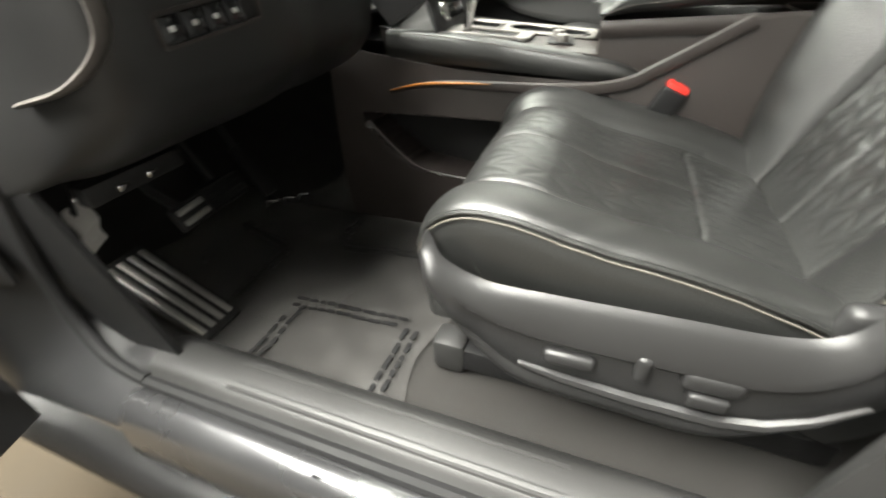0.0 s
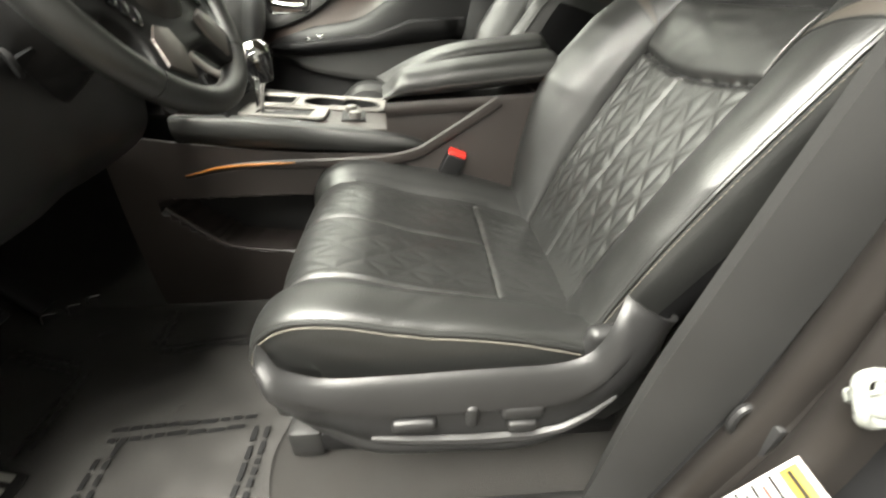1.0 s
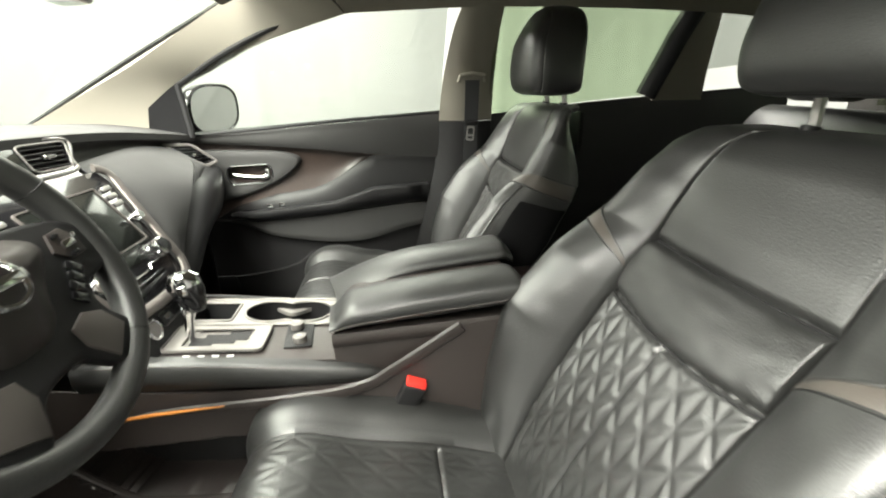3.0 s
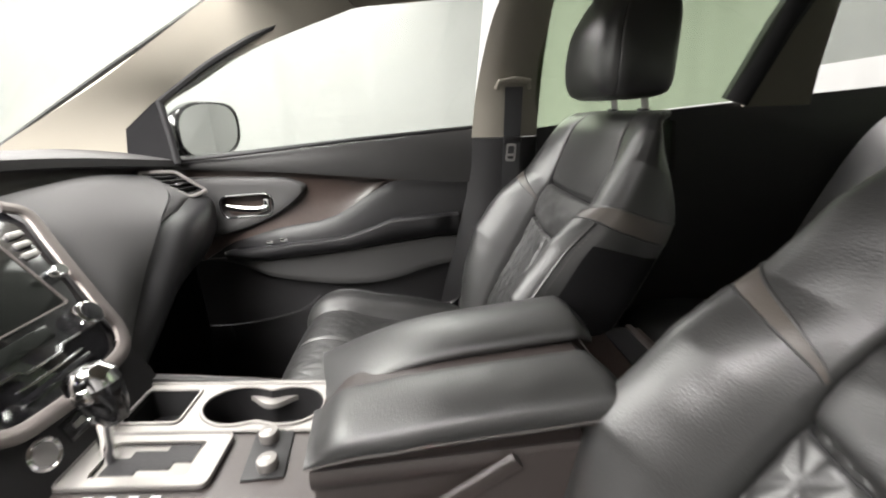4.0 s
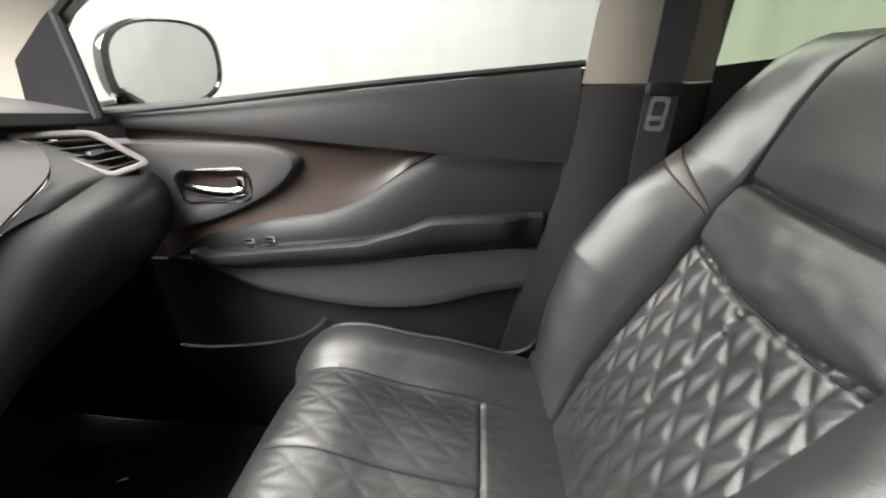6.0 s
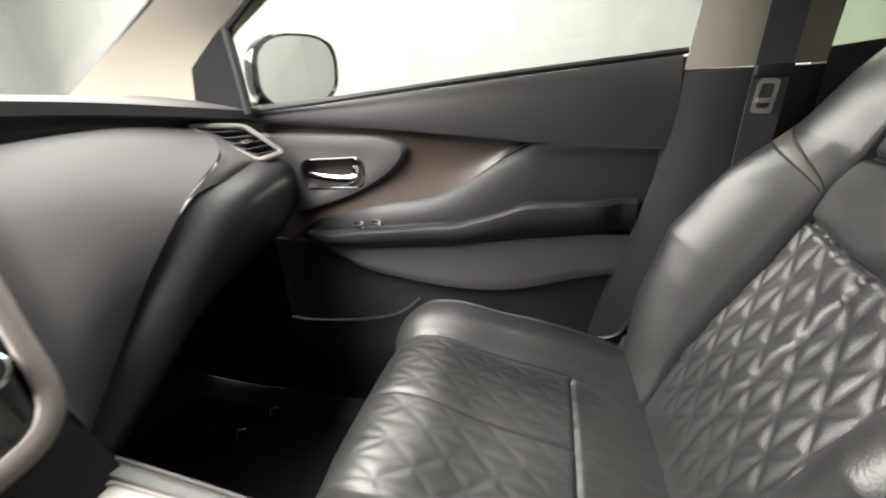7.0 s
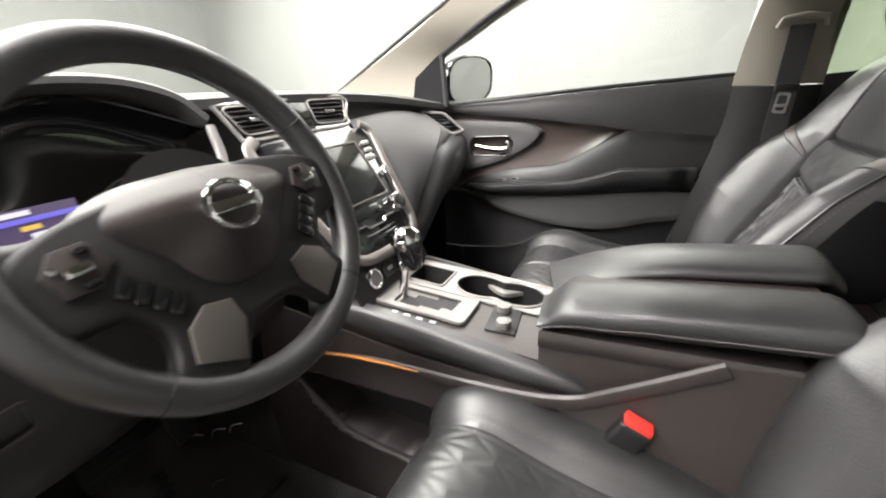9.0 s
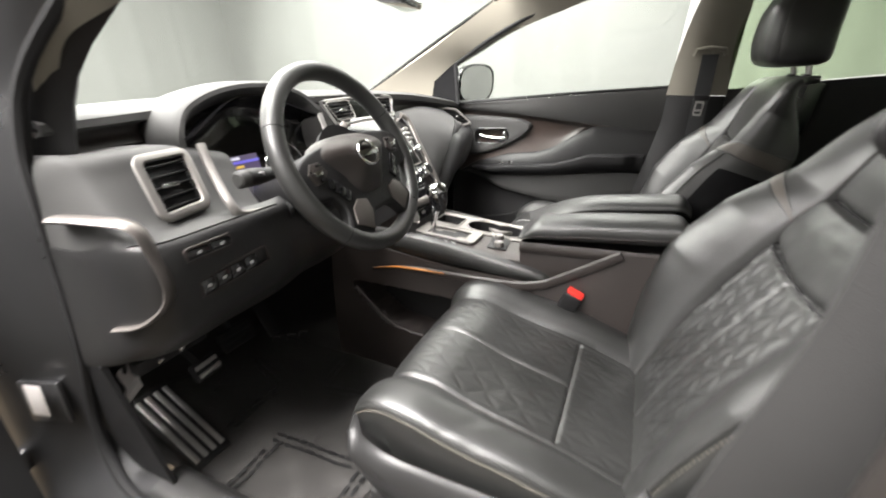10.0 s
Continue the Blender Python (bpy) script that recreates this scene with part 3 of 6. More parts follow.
    cap = [rest(i / 60, 1.0) for i in range(61)]
    part("top_cap", Geo().add(cap, [tuple(range(61))[::-1]]), LEATHER, rst)
    part("back_panel", loft([[TB((-.23, -.36, .60)), TB((0, -.38, .60)), TB((.23, -.36, .60))], [TB((-.23, -.500, .90)), TB((0, -.525, .90)), TB((.23, -.500, .90))],
                             [TB((-.20, -.625, 1.12)), TB((0, -.650, 1.12)), TB((.20, -.625, 1.12))], [TB((-.12, -.690, 1.255)), TB((0, -.700, 1.258)), TB((.12, -.690, 1.255))]], 8, 16, .01, True), PLASTIC, root, "black plastic seat back shell")

    # headrest: narrower at the top, with a seam round its front face
    hy, hz = -.678, 1.416 - (.018 if outer > 0 else 0)
    hprof = curve([(0, 0, -.112), (-.09, 0, -.112), (-.124, 0, -.098), (-.137, 0, -.05), (-.133, 0, .01), (-.120, 0, .07), (-.092, 0, .112), (-.045, 0, .128), (0, 0, .131),
                   (.045, 0, .128), (.092, 0, .112), (.120, 0, .07), (.133, 0, .01), (.137, 0, -.05), (.124, 0, -.098), (.09, 0, -.112), (0, 0, -.112)])
    hdepth = curve([(-.030, .60, 0), (-.024, .92, 0), (.02, 1.0, 0), (.062, 1.0, 0), (.080, .985, 0), (.086, .965, 0), (.100, .90, 0), (.112, .66, 0), (.116, .0, 0)])

    def hr(u, v):
        w, d = hprof(u), hdepth(v)
        k = d[1] - .014 * math.exp(-((v - .615) / .012) ** 2)
        z = w[2] * k * .90
        lean = .10 * smooth(-.06, .12, z)
        return TB((w[0] * k * .93, hy + d[0] * (1 - .22 * smooth(.02, .12, z)) - .05 * z - lean * .25, hz + z))

    head = part("headrest", sheet(hr, 64, 60, 0, True), LEATHER, root, "black leather headrest")
    part("headrest_back", Geo().add([hr(i / 40, 0.0) for i in range(40)], [tuple(range(40))]), LEATHER, head)
    for x in (-.067, .067):
        part("post", tube([TB((x, -.655, 1.22)), TB((x, -.668, 1.28)), TB((x, -.664, 1.34))], .0070, 10), SILVER, root, "bright headrest post")
        part("post_collar", tube([TB((x, -.660, 1.258)), TB((x, -.665, 1.277))], .012, 12), PLASTIC, root)

    # plastic side panel with switches on the door side
    o = outer
    X = o * .290
    top = curve([(.168, .745), (.130, .716), (.08, .700), (0, .700), (-.12, .703), (-.215, .706), (-.262, .725), (-.285, .775), (-.300, .800)])
    bot = curve([(.160, .720), (.145, .672), (.095, .600), (.03, .545), (-.09, .534), (-.19, .534), (-.265, .590), (-.335, .690), (-.365, .765)])

    def plate(u, v):
        A, Bm = top(u), bot(u)
        y, z = A[0] * (1 - v) + Bm[0] * v, A[1] * (1 - v) + Bm[1] * v
        d = .022 * math.sin(math.pi * min(v * 1.0, 1)) ** .6
        f = smooth(.30, .36, v) * smooth(.90, .80, v) * smooth(.17, .27, u) * smooth(.88, .70, u)
        return T((X + o * (d - .010 * f - .02 * (1 - smooth(0, .10, u)) - .02 * smooth(.8, 1, u)), y, z))

    side = part("side_panel", sheet(plate, 70, 40, .006, o > 0), SEATPLASTIC, root, "dark grey plastic seat side panel")
    part("lower_lip", tube([T((X + o * .018, *p)) for p in [(.035, .594), (-.02, .586), (-.10, .580), (-.19, .580), (-.235, .592), (-.27, .618), (-.30, .655)]], [.004, .008, .009, .009, .008, .006, .003], 8), SEATPLASTIC, side)
    sx = X + o * .018
    part("switch", rbox((.022, .062, .022), T((sx, -.025, .625)), .008, 3), SEATPLASTIC, root, "seat slide switch")
    part("switch", rbox((.022, .018, .040), T((sx, -.103, .640)), .007, 3), SEATPLASTIC, root, "seat recline switch")
    part("switch", rbox((.020, .062, .030), T((sx, -.172, .640)), .010, 3), SEATPLASTIC, root, "lumbar switch")
    part("switch", rbox((.024, .040, .020), T((sx + o * .002, -.172, .616)), .005, 3), SEATPLASTIC, root, "lumbar switch rocker")
    # inner side cover, base rails
    part("inner_cover", sheet(lambda u, v: T((-o * .275, -.36 + .50 * u, .52 + .16 * v + .05 * u * v)), 8, 4, .012, o < 0), PLASTIC, root)
    part("seat_frame", rbox((.46, .44, .10), T((0, -.10, .56)), .02), PLASTIC, root)
    for x in (-.20, .20):
        part("rail", rbox((.045, .56, .05), T((x, -.10, .455)), .006), PLASTIC, root)
        part("rail_foot", rbox((.055, .06, .07), T((x, .165, .455)), .012), SILL, root, "pale rail end cover")
    # hinge cover between cushion and backrest
    part("hinge_cover", rbox((.03, .11, .09), (cx + o * .262, oy - .315, oz + .695), .014, 3), SEATPLASTIC, root)
    return root


seat(-.380, 0.0, 0.0, -1, 0.0, .012, .0026, "black quilted leather driver's seat with power switches, worn outer bolster")
seat(.388, .032, .012, 1, .14, .022, .0030, "black quilted leather passenger seat, barely worn")

# ---- passenger door ----
def lerp_line(pts):
    """A piecewise smooth z over y."""
    ys = [p[0] for p in pts]
    zs = [p[1] for p in pts]
    return lambda y: float(np.interp(y, ys, zs))


def door_side(s):
    root = thing("front_door", (s * .80, .15, .42), "closed front passenger door with black leather and brown trim", "car door")
    belt = lerp_line([(-.30, 1.252), (0, 1.234), (.14, 1.224), (.365, 1.205), (.60, 1.190), (.70, 1.185)])
    shoulder = lerp_line([(-.30, 1.095), (-.238, 1.099), (-.03, 1.118), (.21, 1.146), (.40, 1.165), (.56, 1.178), (.70, 1.185)])
    knee = lerp_line([(-.30, 1.092), (-.23, 1.092), (-.05, 1.095), (-.01, 1.080), (.07, 1.034), (.13, 1.002), (.183, .985), (.32, .968), (.46, .935), (.56, .88)])
    armtop = lerp_line([(-.30, .993), (-.21, .993), (-.06, .987), (0, .968), (.10, .942), (.30, .925), (.46, .908), (.56, .88)])
    armbot = lerp_line([(-.30, .925), (-.21, .926), (0, .906), (.19, .889), (.36, .879), (.44, .890), (.56, .882)])
    pocket = lambda y: float(curve([(0, .843), (0, .824), (0, .796), (0, .784), (0, .786), (0, .803), (0, .828), (0, .876), (0, .880)])((y + .29) / .85)[1])
    low = lambda y: .395
    rear = lambda z: -.29 + .12 * smooth(1.2, .55, z)

    def band(lo, hi, prof, y1=.66, nu=90, nv=14):
        def fn(u, v):
            y = -.29 + (y1 + .29) * u
            z = lo(y) * (1 - v) + hi(y) * v
            r = rear(z)
            if y < .1:
                y = .1 + (y - .1) * (r - .1) / (-.29 - .1)
            return (s * (.80 - prof(y, v)), y, z)
        return sheet(fn, nu, nv, .012, s < 0)

    part("window_sill", band(shoulder, belt, lambda y, v: .030 + .028 * math.sin(math.pi * (.15 + .5 * v)) - .02 * v * v, .68), SOFT, root, "soft black door top")
    part("wood_insert", band(knee, shoulder, lambda y, v: .020 - .012 * math.sin(math.pi * v), .56), WOOD, root, "dark brown wood-look insert")
    part("upper_pad", band(armtop, knee, lambda y, v: .020 + .022 * (1 - smooth(.30, .5, y)) * math.sin(math.pi * min(v * .5 + .5, 1)) ** .5 - .004 * v, .50), DASHLEATHER, root, "black leather door pad")
    def rest_top(u, v):
        """The arm rest: a rounded front face, a crisp edge, then its top running back to the door pad."""
        y = -.29 + .775 * u
        lo, hi = armbot(y), armtop(y)
        r = rear(lo)
        if y < .1:
            y = .1 + (y - .1) * (r - .1) / (-.29 - .1)
        taper = (smooth(.485, .40, y) * .7 + .3) * (.55 + .45 * smooth(-.225, -.165, y))
        if v < .62:
            k = v / .62
            d = .030 + .062 * taper * math.sin(math.pi / 2 * min(k * 1.25, 1)) ** .6
            z = lo + (hi - lo) * k
        else:
            k = (v - .62) / .38
            d = .030 + .062 * taper - (.050 * taper + .004) * k
            z = hi + .004 * math.sin(math.pi * min(k * 2, 1)) - .010 * smooth(.15, .6, k) * smooth(-.05, .04, y) * smooth(.36, .30, y)
        return (s * (.80 - d), y, z)

    part("armrest", sheet(rest_top, 90, 34, .006, s < 0), DASHLEATHER, root, "padded black door armrest")
    part("armrest_piping", tube([tuple(np.array(rest_top(u, .60)) + np.array((-s * .0012, 0, .0006))) for u in np.linspace(.10, .97, 60)], .0016, 6), DARKTHREAD, root, "stitched edge piping")
    part("lower_pocket", band(pocket, armbot, lambda y, v: .020 + .028 * smooth(0, .07, v) * smooth(.54, .40, y), .56), SOFT, root, "map pocket panel")
    part("lower_panel", band(low, pocket, lambda y, v: .018 + .035 * smooth(.9, .3, v) * smooth(-.3, .3, y), .66), PLASTIC, root, "black plastic lower door panel")
    # arm rest top plate with window switches
    top = [(s * (.80 - .062 - .008 * math.sin(3 * y)), y, armtop(y) + .004) for y in np.linspace(.05, .45, 14)]
    part("switch_plate", strip([(s * .775, y, z + .006) for x, y, z in top], top, 14, .006, 0, (0, 0, 1), s > 0), GLOSS, root, "window switch plate")
    for y in (.30, .345):
        part("window_switch", rbox((.016, .022, .012), (s * .752, y, armtop(y) + .014), .003), CHROME, root)
    lip = [(s * .752, .215, .745), (s * .738, .240, .725), (s * .733, .275, .705), (s * .735, .36, .682), (s * .738, .50, .664), (s * .742, .60, .664)]
    part("bin_lip", tube(samples(lip, 40), .005, 8, flat=.6), PLASTIC, root, "rounded edge of the door bin")
    part("speaker_rim", tube([(s * .742, .62 + .115 * math.cos(a), .610 + .105 * math.sin(a)) for a in np.linspace(2.6, 5.4, 24)], .004, 6), PLASTIC, root, "curved rim of the door speaker")
    part("front_cover", sheet(lambda u, v: (s * (.803 + .004 * v), -.305 + 1.045 * u, .44 + .75 * v), 10, 8, .01, s < 0), PLASTIC, root, "black backing of the door lining")
    # handle pod
    pod = curve([(.615, 1.142), (.50, 1.142), (.36, 1.136), (.265, 1.128), (.214, 1.102), (.240, 1.062), (.310, 1.018), (.400, .982), (.500, .958), (.60, .955), (.64, 1.05), (.615, 1.142)])
    out = [tuple(pod(i / 48)) for i in range(48)]
    cen = (.42, 1.06)
    rings = []
    for k, (sc, dx) in enumerate(((1.0, .018), (.985, .034), (.93, .046), (.80, .050), (.66, .049))):
        rings.append([(s * (.80 - dx), cen[0] + (y - cen[0]) * sc, cen[1] + (z - cen[1]) * sc) for y, z in out])
    hb = rounded(.155, .066, .024, 11)
    hole = [(.395 + a, 1.052 + b_ - .10 * a * .3) for a, b_ in hb]
    ang = lambda p, c: math.atan2(p[1] - c[1], p[0] - c[0])
    hole.sort(key=lambda p: ang(p, (.395, 1.052)))
    order = sorted(range(48), key=lambda i: ang(out[i], cen))
    rings = [[r[i] for i in order] for r in rings]
    rings.append([(s * (.80 - .047), y, z) for y, z in hole])
    rings.append([(s * (.80 - .040), y, z) for y, z in hole])
    rings.append([(s * (.80 - .010), .395 + (y - .395) * .9, 1.052 + (z - 1.052) * .9) for y, z in hole])
    V = [p for r in rings for p in r]
    F = []
    for k in range(len(rings) - 1):
        for i in range(48):
            j = (i + 1) % 48
            q = (k * 48 + i, k * 48 + j, (k + 1) * 48 + j, (k + 1) * 48 + i)
            F.append(q if s > 0 else q[::-1])
    F.append(tuple((len(rings) - 1) * 48 + i for i in range(48)))
    part("handle_pod", Geo().add(V, F), SOFT, root, "black handle surround")
    part("door_handle", tube(samples([(s * .752, .452, 1.050), (s * .745, .41, 1.044), (s * .742, .36, 1.041), (s * .748, .335, 1.044)], 14), .007, 10, flat=1.3), CHROME, root, "chrome inside door handle")
    part("lock_knob", rbox((.012, .016, .034), (s * .750, .334, 1.056), .005), CHROME, root, "chrome lock knob")
    part("bezel", tube([(s * (.80 - .0475), y, z) for y, z in hole], .0028, 6, True), GLOSS, root)
    # glass and sail panel
    pane = part("window_glass", strip([(s * .735, .62, 1.185), (s * .735, .2, 1.215), (s * .73, -.29, 1.25)], [(s * .715, .56, 1.345), (s * .65, .16, 1.52), (s * .63, -.31, 1.57)], 10, .004, 0, (1, 0, 0), s < 0), GLASS, root, "clear door window")
    pane.visible_shadow = False
    part("sail_panel", prism([(.675, 1.185), (.545, 1.195), (.548, 1.362), (.575, 1.346), (.655, 1.286)], .014, axes((s * .705, 0, 0), (0, 1, 0), (0, 0, 1)), .004), SIDECLOTH, root, "black triangular mirror base cover")
    part("division_bar", tube([(s * .705, .540, 1.19), (s * .707, .545, 1.27), (s * .708, .552, 1.355)], .009, 8), RUBBER, root)
    part("weather_strip", tube([(s * .728, y, belt(y) + .002) for y in np.linspace(-.29, .60, 30)], .006, 6), RUBBER, root)
    part("window_frame", tube([(s * x, y, z) for x, y, z in samples([(.708, .552, 1.352), (.672, .36, 1.452), (.645, .16, 1.525), (.628, -.06, 1.558), (.622, -.31, 1.572)], 24)], .008, 6), RUBBER, root, "black window frame seal")
    part("rear_edge", tube([(s * .760, rear(z) - .006, z) for z in np.linspace(.46, 1.245, 14)], .010, 8), RUBBER, root)
    part("outer_skin", strip([(s * .86, -.30, 1.22), (s * .87, .2, 1.19), (s * .87, .72, 1.15)], [(s * .90, -.18, .42), (s * .91, .2, .42), (s * .90, .72, .42)], 8, .01, .02, (s, 0, 0), s > 0), PAINT, root, "dark grey painted outer skin")
    return root


door_side(1)

# outside mirror of the passenger door
om = thing("wing_mirror", (.88, .62, 1.18), "black door mirror with a bright mirror glass", "wing mirror")
mf = axes((.905, .535, 1.272), (.93, -.37, 0), (0, 0, 1)) @ Matrix.Diagonal((1.22, 1.14, 1.0, 1.0))
shell = lathe([(.0, -.075), (.055, -.07), (.09, -.05), (.108, -.015), (.108, .012), (.100, .016), (.094, .010)], 36)
squarer = lambda x, y: (math.copysign(abs(x) ** .75, x) * .094 ** .25, math.copysign(abs(y) ** .72, y) * .094 ** .28)
shell.v = [(squarer(x, y)[0] * .98 + .10 * y, squarer(x, y)[1] * .74, z) for x, y, z in shell.v]
part("housing", shell.moved(mf), GLOSS, om, "black mirror housing")
g = lathe([(.0, .0), (.092, .0), (.094, -.004)], 36)
g.v = [(squarer(x, y)[0] * .98 + .10 * y, squarer(x, y)[1] * .74, z + .012) for x, y, z in g.v]
part("mirror_glass", g.moved(mf @ pose(0, 0, 0, 0, 0, 0)), MIRROR, om, "mirror glass")
part("mirror_arm", tube([(.80, .64, 1.19), (.86, .62, 1.195), (.90, .59, 1.21)], [.03, .028, .024], 10, flat=.6), GLOSS, om)

# belts on the pillars
def belt(s, dx=0.0, dy=0.0):
    root = thing("seat_belt", (s * .70, -.40, .60), "black seat belt hanging from a cream pillar guide", "seat belt")
    part("guide_slot", rbox((.014, .022, .105), (s * .675, -.395, 1.405), .008, 3), CREAM, root, "cream height adjuster")
    part("guide_loop", tube([(s * .668, -.440, 1.352), (s * .660, -.435, 1.368), (s * .658, -.395, 1.374), (s * .660, -.355, 1.368), (s * .668, -.350, 1.352)], .008, 8), CREAM, root, "cream belt guide")
    part("webbing", strip([(s * .668, -.420, 1.355), (s * .680, -.418, 1.2), (s * .682, -.41, .9), (s * .69, -.40, .60)], [(s * .668, -.372, 1.355), (s * .680, -.370, 1.2), (s * .682, -.362, .9), (s * .69, -.352, .60)], 12, .002, 0, (1, 0, 0), s > 0), BELT, root, "black belt webbing")
    part("tongue", ring(rounded(.028, .050, .006), rounded(.018, .036, .005), .004, axes((s * .676, -.392, 1.182), (0, 1, .08), (0, -.12, 1))), SILVER, root, "metal belt tongue")
    part("tongue_bar", rbox((.004, .024, .007), (s * .674, -.392, 1.176), .001), SILVER, root)
    part("tongue_cover", rbox((.012, .050, .018), (s * .674, -.395, 1.218), .005), PLASTIC, root)
    return root


belt(1)
# driver's belt, with its tongue parked high on the pillar
db = thing("seat_belt", (-.735, -.38, .60), "black seat belt lying along the driver's centre pillar", "seat belt")
part("webbing", strip([(-.712, -.405, 1.235), (-.705, -.405, 1.15), (-.70, -.40, 1.0), (-.70, -.39, .80)], [(-.712, -.445, 1.235), (-.705, -.445, 1.15), (-.70, -.44, 1.0), (-.70, -.43, .80)], 16, .002, 0, (1, 0, 0), True), BELT, db, "black belt webbing")
part("tongue", rbox((.010, .018, .030), m=pose(-.724, -.384, 1.252, 12, 0, 0), bevel=.004), PLASTIC, db, "black belt tongue cover")
part("tongue_hook", tube(samples([(-.728, -.378, 1.276), (-.730, -.368, 1.270), (-.730, -.364, 1.256), (-.728, -.374, 1.244)], 10), .005, 8), PLASTIC, db)
part("webbing_upper", strip([(-.715, -.425, 1.25), (-.68, -.44, 1.42)], [(-.715, -.46, 1.25), (-.68, -.475, 1.42)], 4, .002, 0, (1, 0, 0), True), BELT, db)

# ---- dashboard ----
dash = thing("dashboard", (0, .70, .80), "black soft-touch dashboard with satin silver trims", "dashboard")
part("top_pad", loft([[(-.73, 1.00, 1.234), (-.36, 1.18, 1.234), (0, 1.23, 1.234), (.36, 1.18, 1.234), (.73, 1.00, 1.234)],
                      [(-.76, .80, 1.241), (-.37, .90, 1.254), (0, .88, 1.257), (.36, .87, 1.252), (.75, .78, 1.226)],
                      [(-.76, .64, 1.236), (-.40, .70, 1.248), (0, .605, 1.252), (.36, .605, 1.236), (.74, .575, 1.192)],
                      [(-.765, .625, 1.222), (-.40, .69, 1.236), (0, .590, 1.240), (.36, .590, 1.224), (.74, .562, 1.180)]], 40, 18, .01), SOFT, dash, "soft dark grey dash top")
part("speaker_grille", rbox((.10, .035, .004), m=axes((-.63, .735, 1.2475), (.93, .22, .01), (-.22, .93, 0)), bevel=.0015), PLASTIC, dash)
part("glass_edge", tube(samples([(-.72, .99, 1.238), (-.36, 1.17, 1.238), (0, 1.22, 1.238), (.36, 1.17, 1.238), (.72, .99, 1.238)], 40), .006, 6), RUBBER, dash)
# brown band under the top pad
part("upper_band_left", loft([[(-.762, .632, 1.226), (-.66, .665, 1.232), (-.56, .68, 1.234)], [(-.760, .640, 1.206), (-.66, .670, 1.21), (-.56, .68, 1.212)], [(-.755, .625, 1.186), (-.66, .650, 1.19), (-.56, .66, 1.192)]], 10, 8, .006, True), BROWN, dash, "brown band below the dash top")
part("upper_band_right", loft([[(.175, .592, 1.232), (.43, .592, 1.220), (.69, .574, 1.186)], [(.175, .596, 1.212), (.43, .598, 1.200), (.69, .580, 1.172)], [(.175, .585, 1.186), (.43, .592, 1.186), (.66, .590, 1.168)]], 16, 8, .006, True), BROWN, dash, "brown band below the dash top")

# passenger side: upper panel, crease, lower roll
part("passenger_panel", loft([[(.125, .375, .93), (.130, .405, .985), (.140, .455, 1.055), (.155, .505, 1.12), (.170, .545, 1.165), (.180, .568, 1.184)],
                              [(.131, .388, .918), (.172, .406, .978), (.218, .436, 1.045), (.27, .485, 1.125), (.35, .535, 1.172), (.42, .575, 1.187)],
                              [(.138, .402, .905), (.218, .420, .965), (.288, .428, 1.022), (.40, .443, 1.092), (.535, .492, 1.130), (.612, .580, 1.166)],
                              ], 40, 30, .01), SOFT, dash, "smooth grey passenger dash panel")
part("passenger_corner", loft([[(.40, .443, 1.092), (.47, .463, 1.113), (.535, .492, 1.130), (.612, .580, 1.166)], [(.48, .458, 1.098), (.54, .475, 1.110), (.60, .505, 1.117), (.655, .57, 1.145)], [(.56, .484, 1.102), (.60, .492, 1.103), (.675, .512, 1.098), (.70, .55, 1.12)]], 16, 14, .01), SOFT, dash)
part("lower_roll", loft([[(.140, .412, .898), (.222, .432, .957), (.294, .440, 1.012), (.42, .455, 1.086), (.56, .483, 1.099), (.69, .505, 1.097)],
                         [(.150, .398, .884), (.240, .404, .938), (.322, .409, .992), (.45, .424, 1.056), (.60, .454, 1.072), (.72, .490, 1.078)],
                         [(.156, .400, .866), (.258, .405, .916), (.355, .412, .966), (.49, .428, 1.008), (.62, .458, 1.026), (.737, .492, 1.045)],
                         [(.160, .432, .848), (.270, .442, .893), (.375, .454, .928), (.50, .470, .942), (.63, .490, .950), (.744, .517, .970)],
                         [(.16, .56, .82), (.28, .58, .835), (.40, .60, .85), (.53, .61, .87), (.66, .62, .89), (.745, .62, .92)],
                         [(.16, .80, .82), (.28, .82, .83), (.40, .83, .84), (.53, .83, .85), (.66, .82, .86), (.745, .80, .87)]], 40, 36, .01), DASHLEATHER, dash, "black padded lower dash roll")


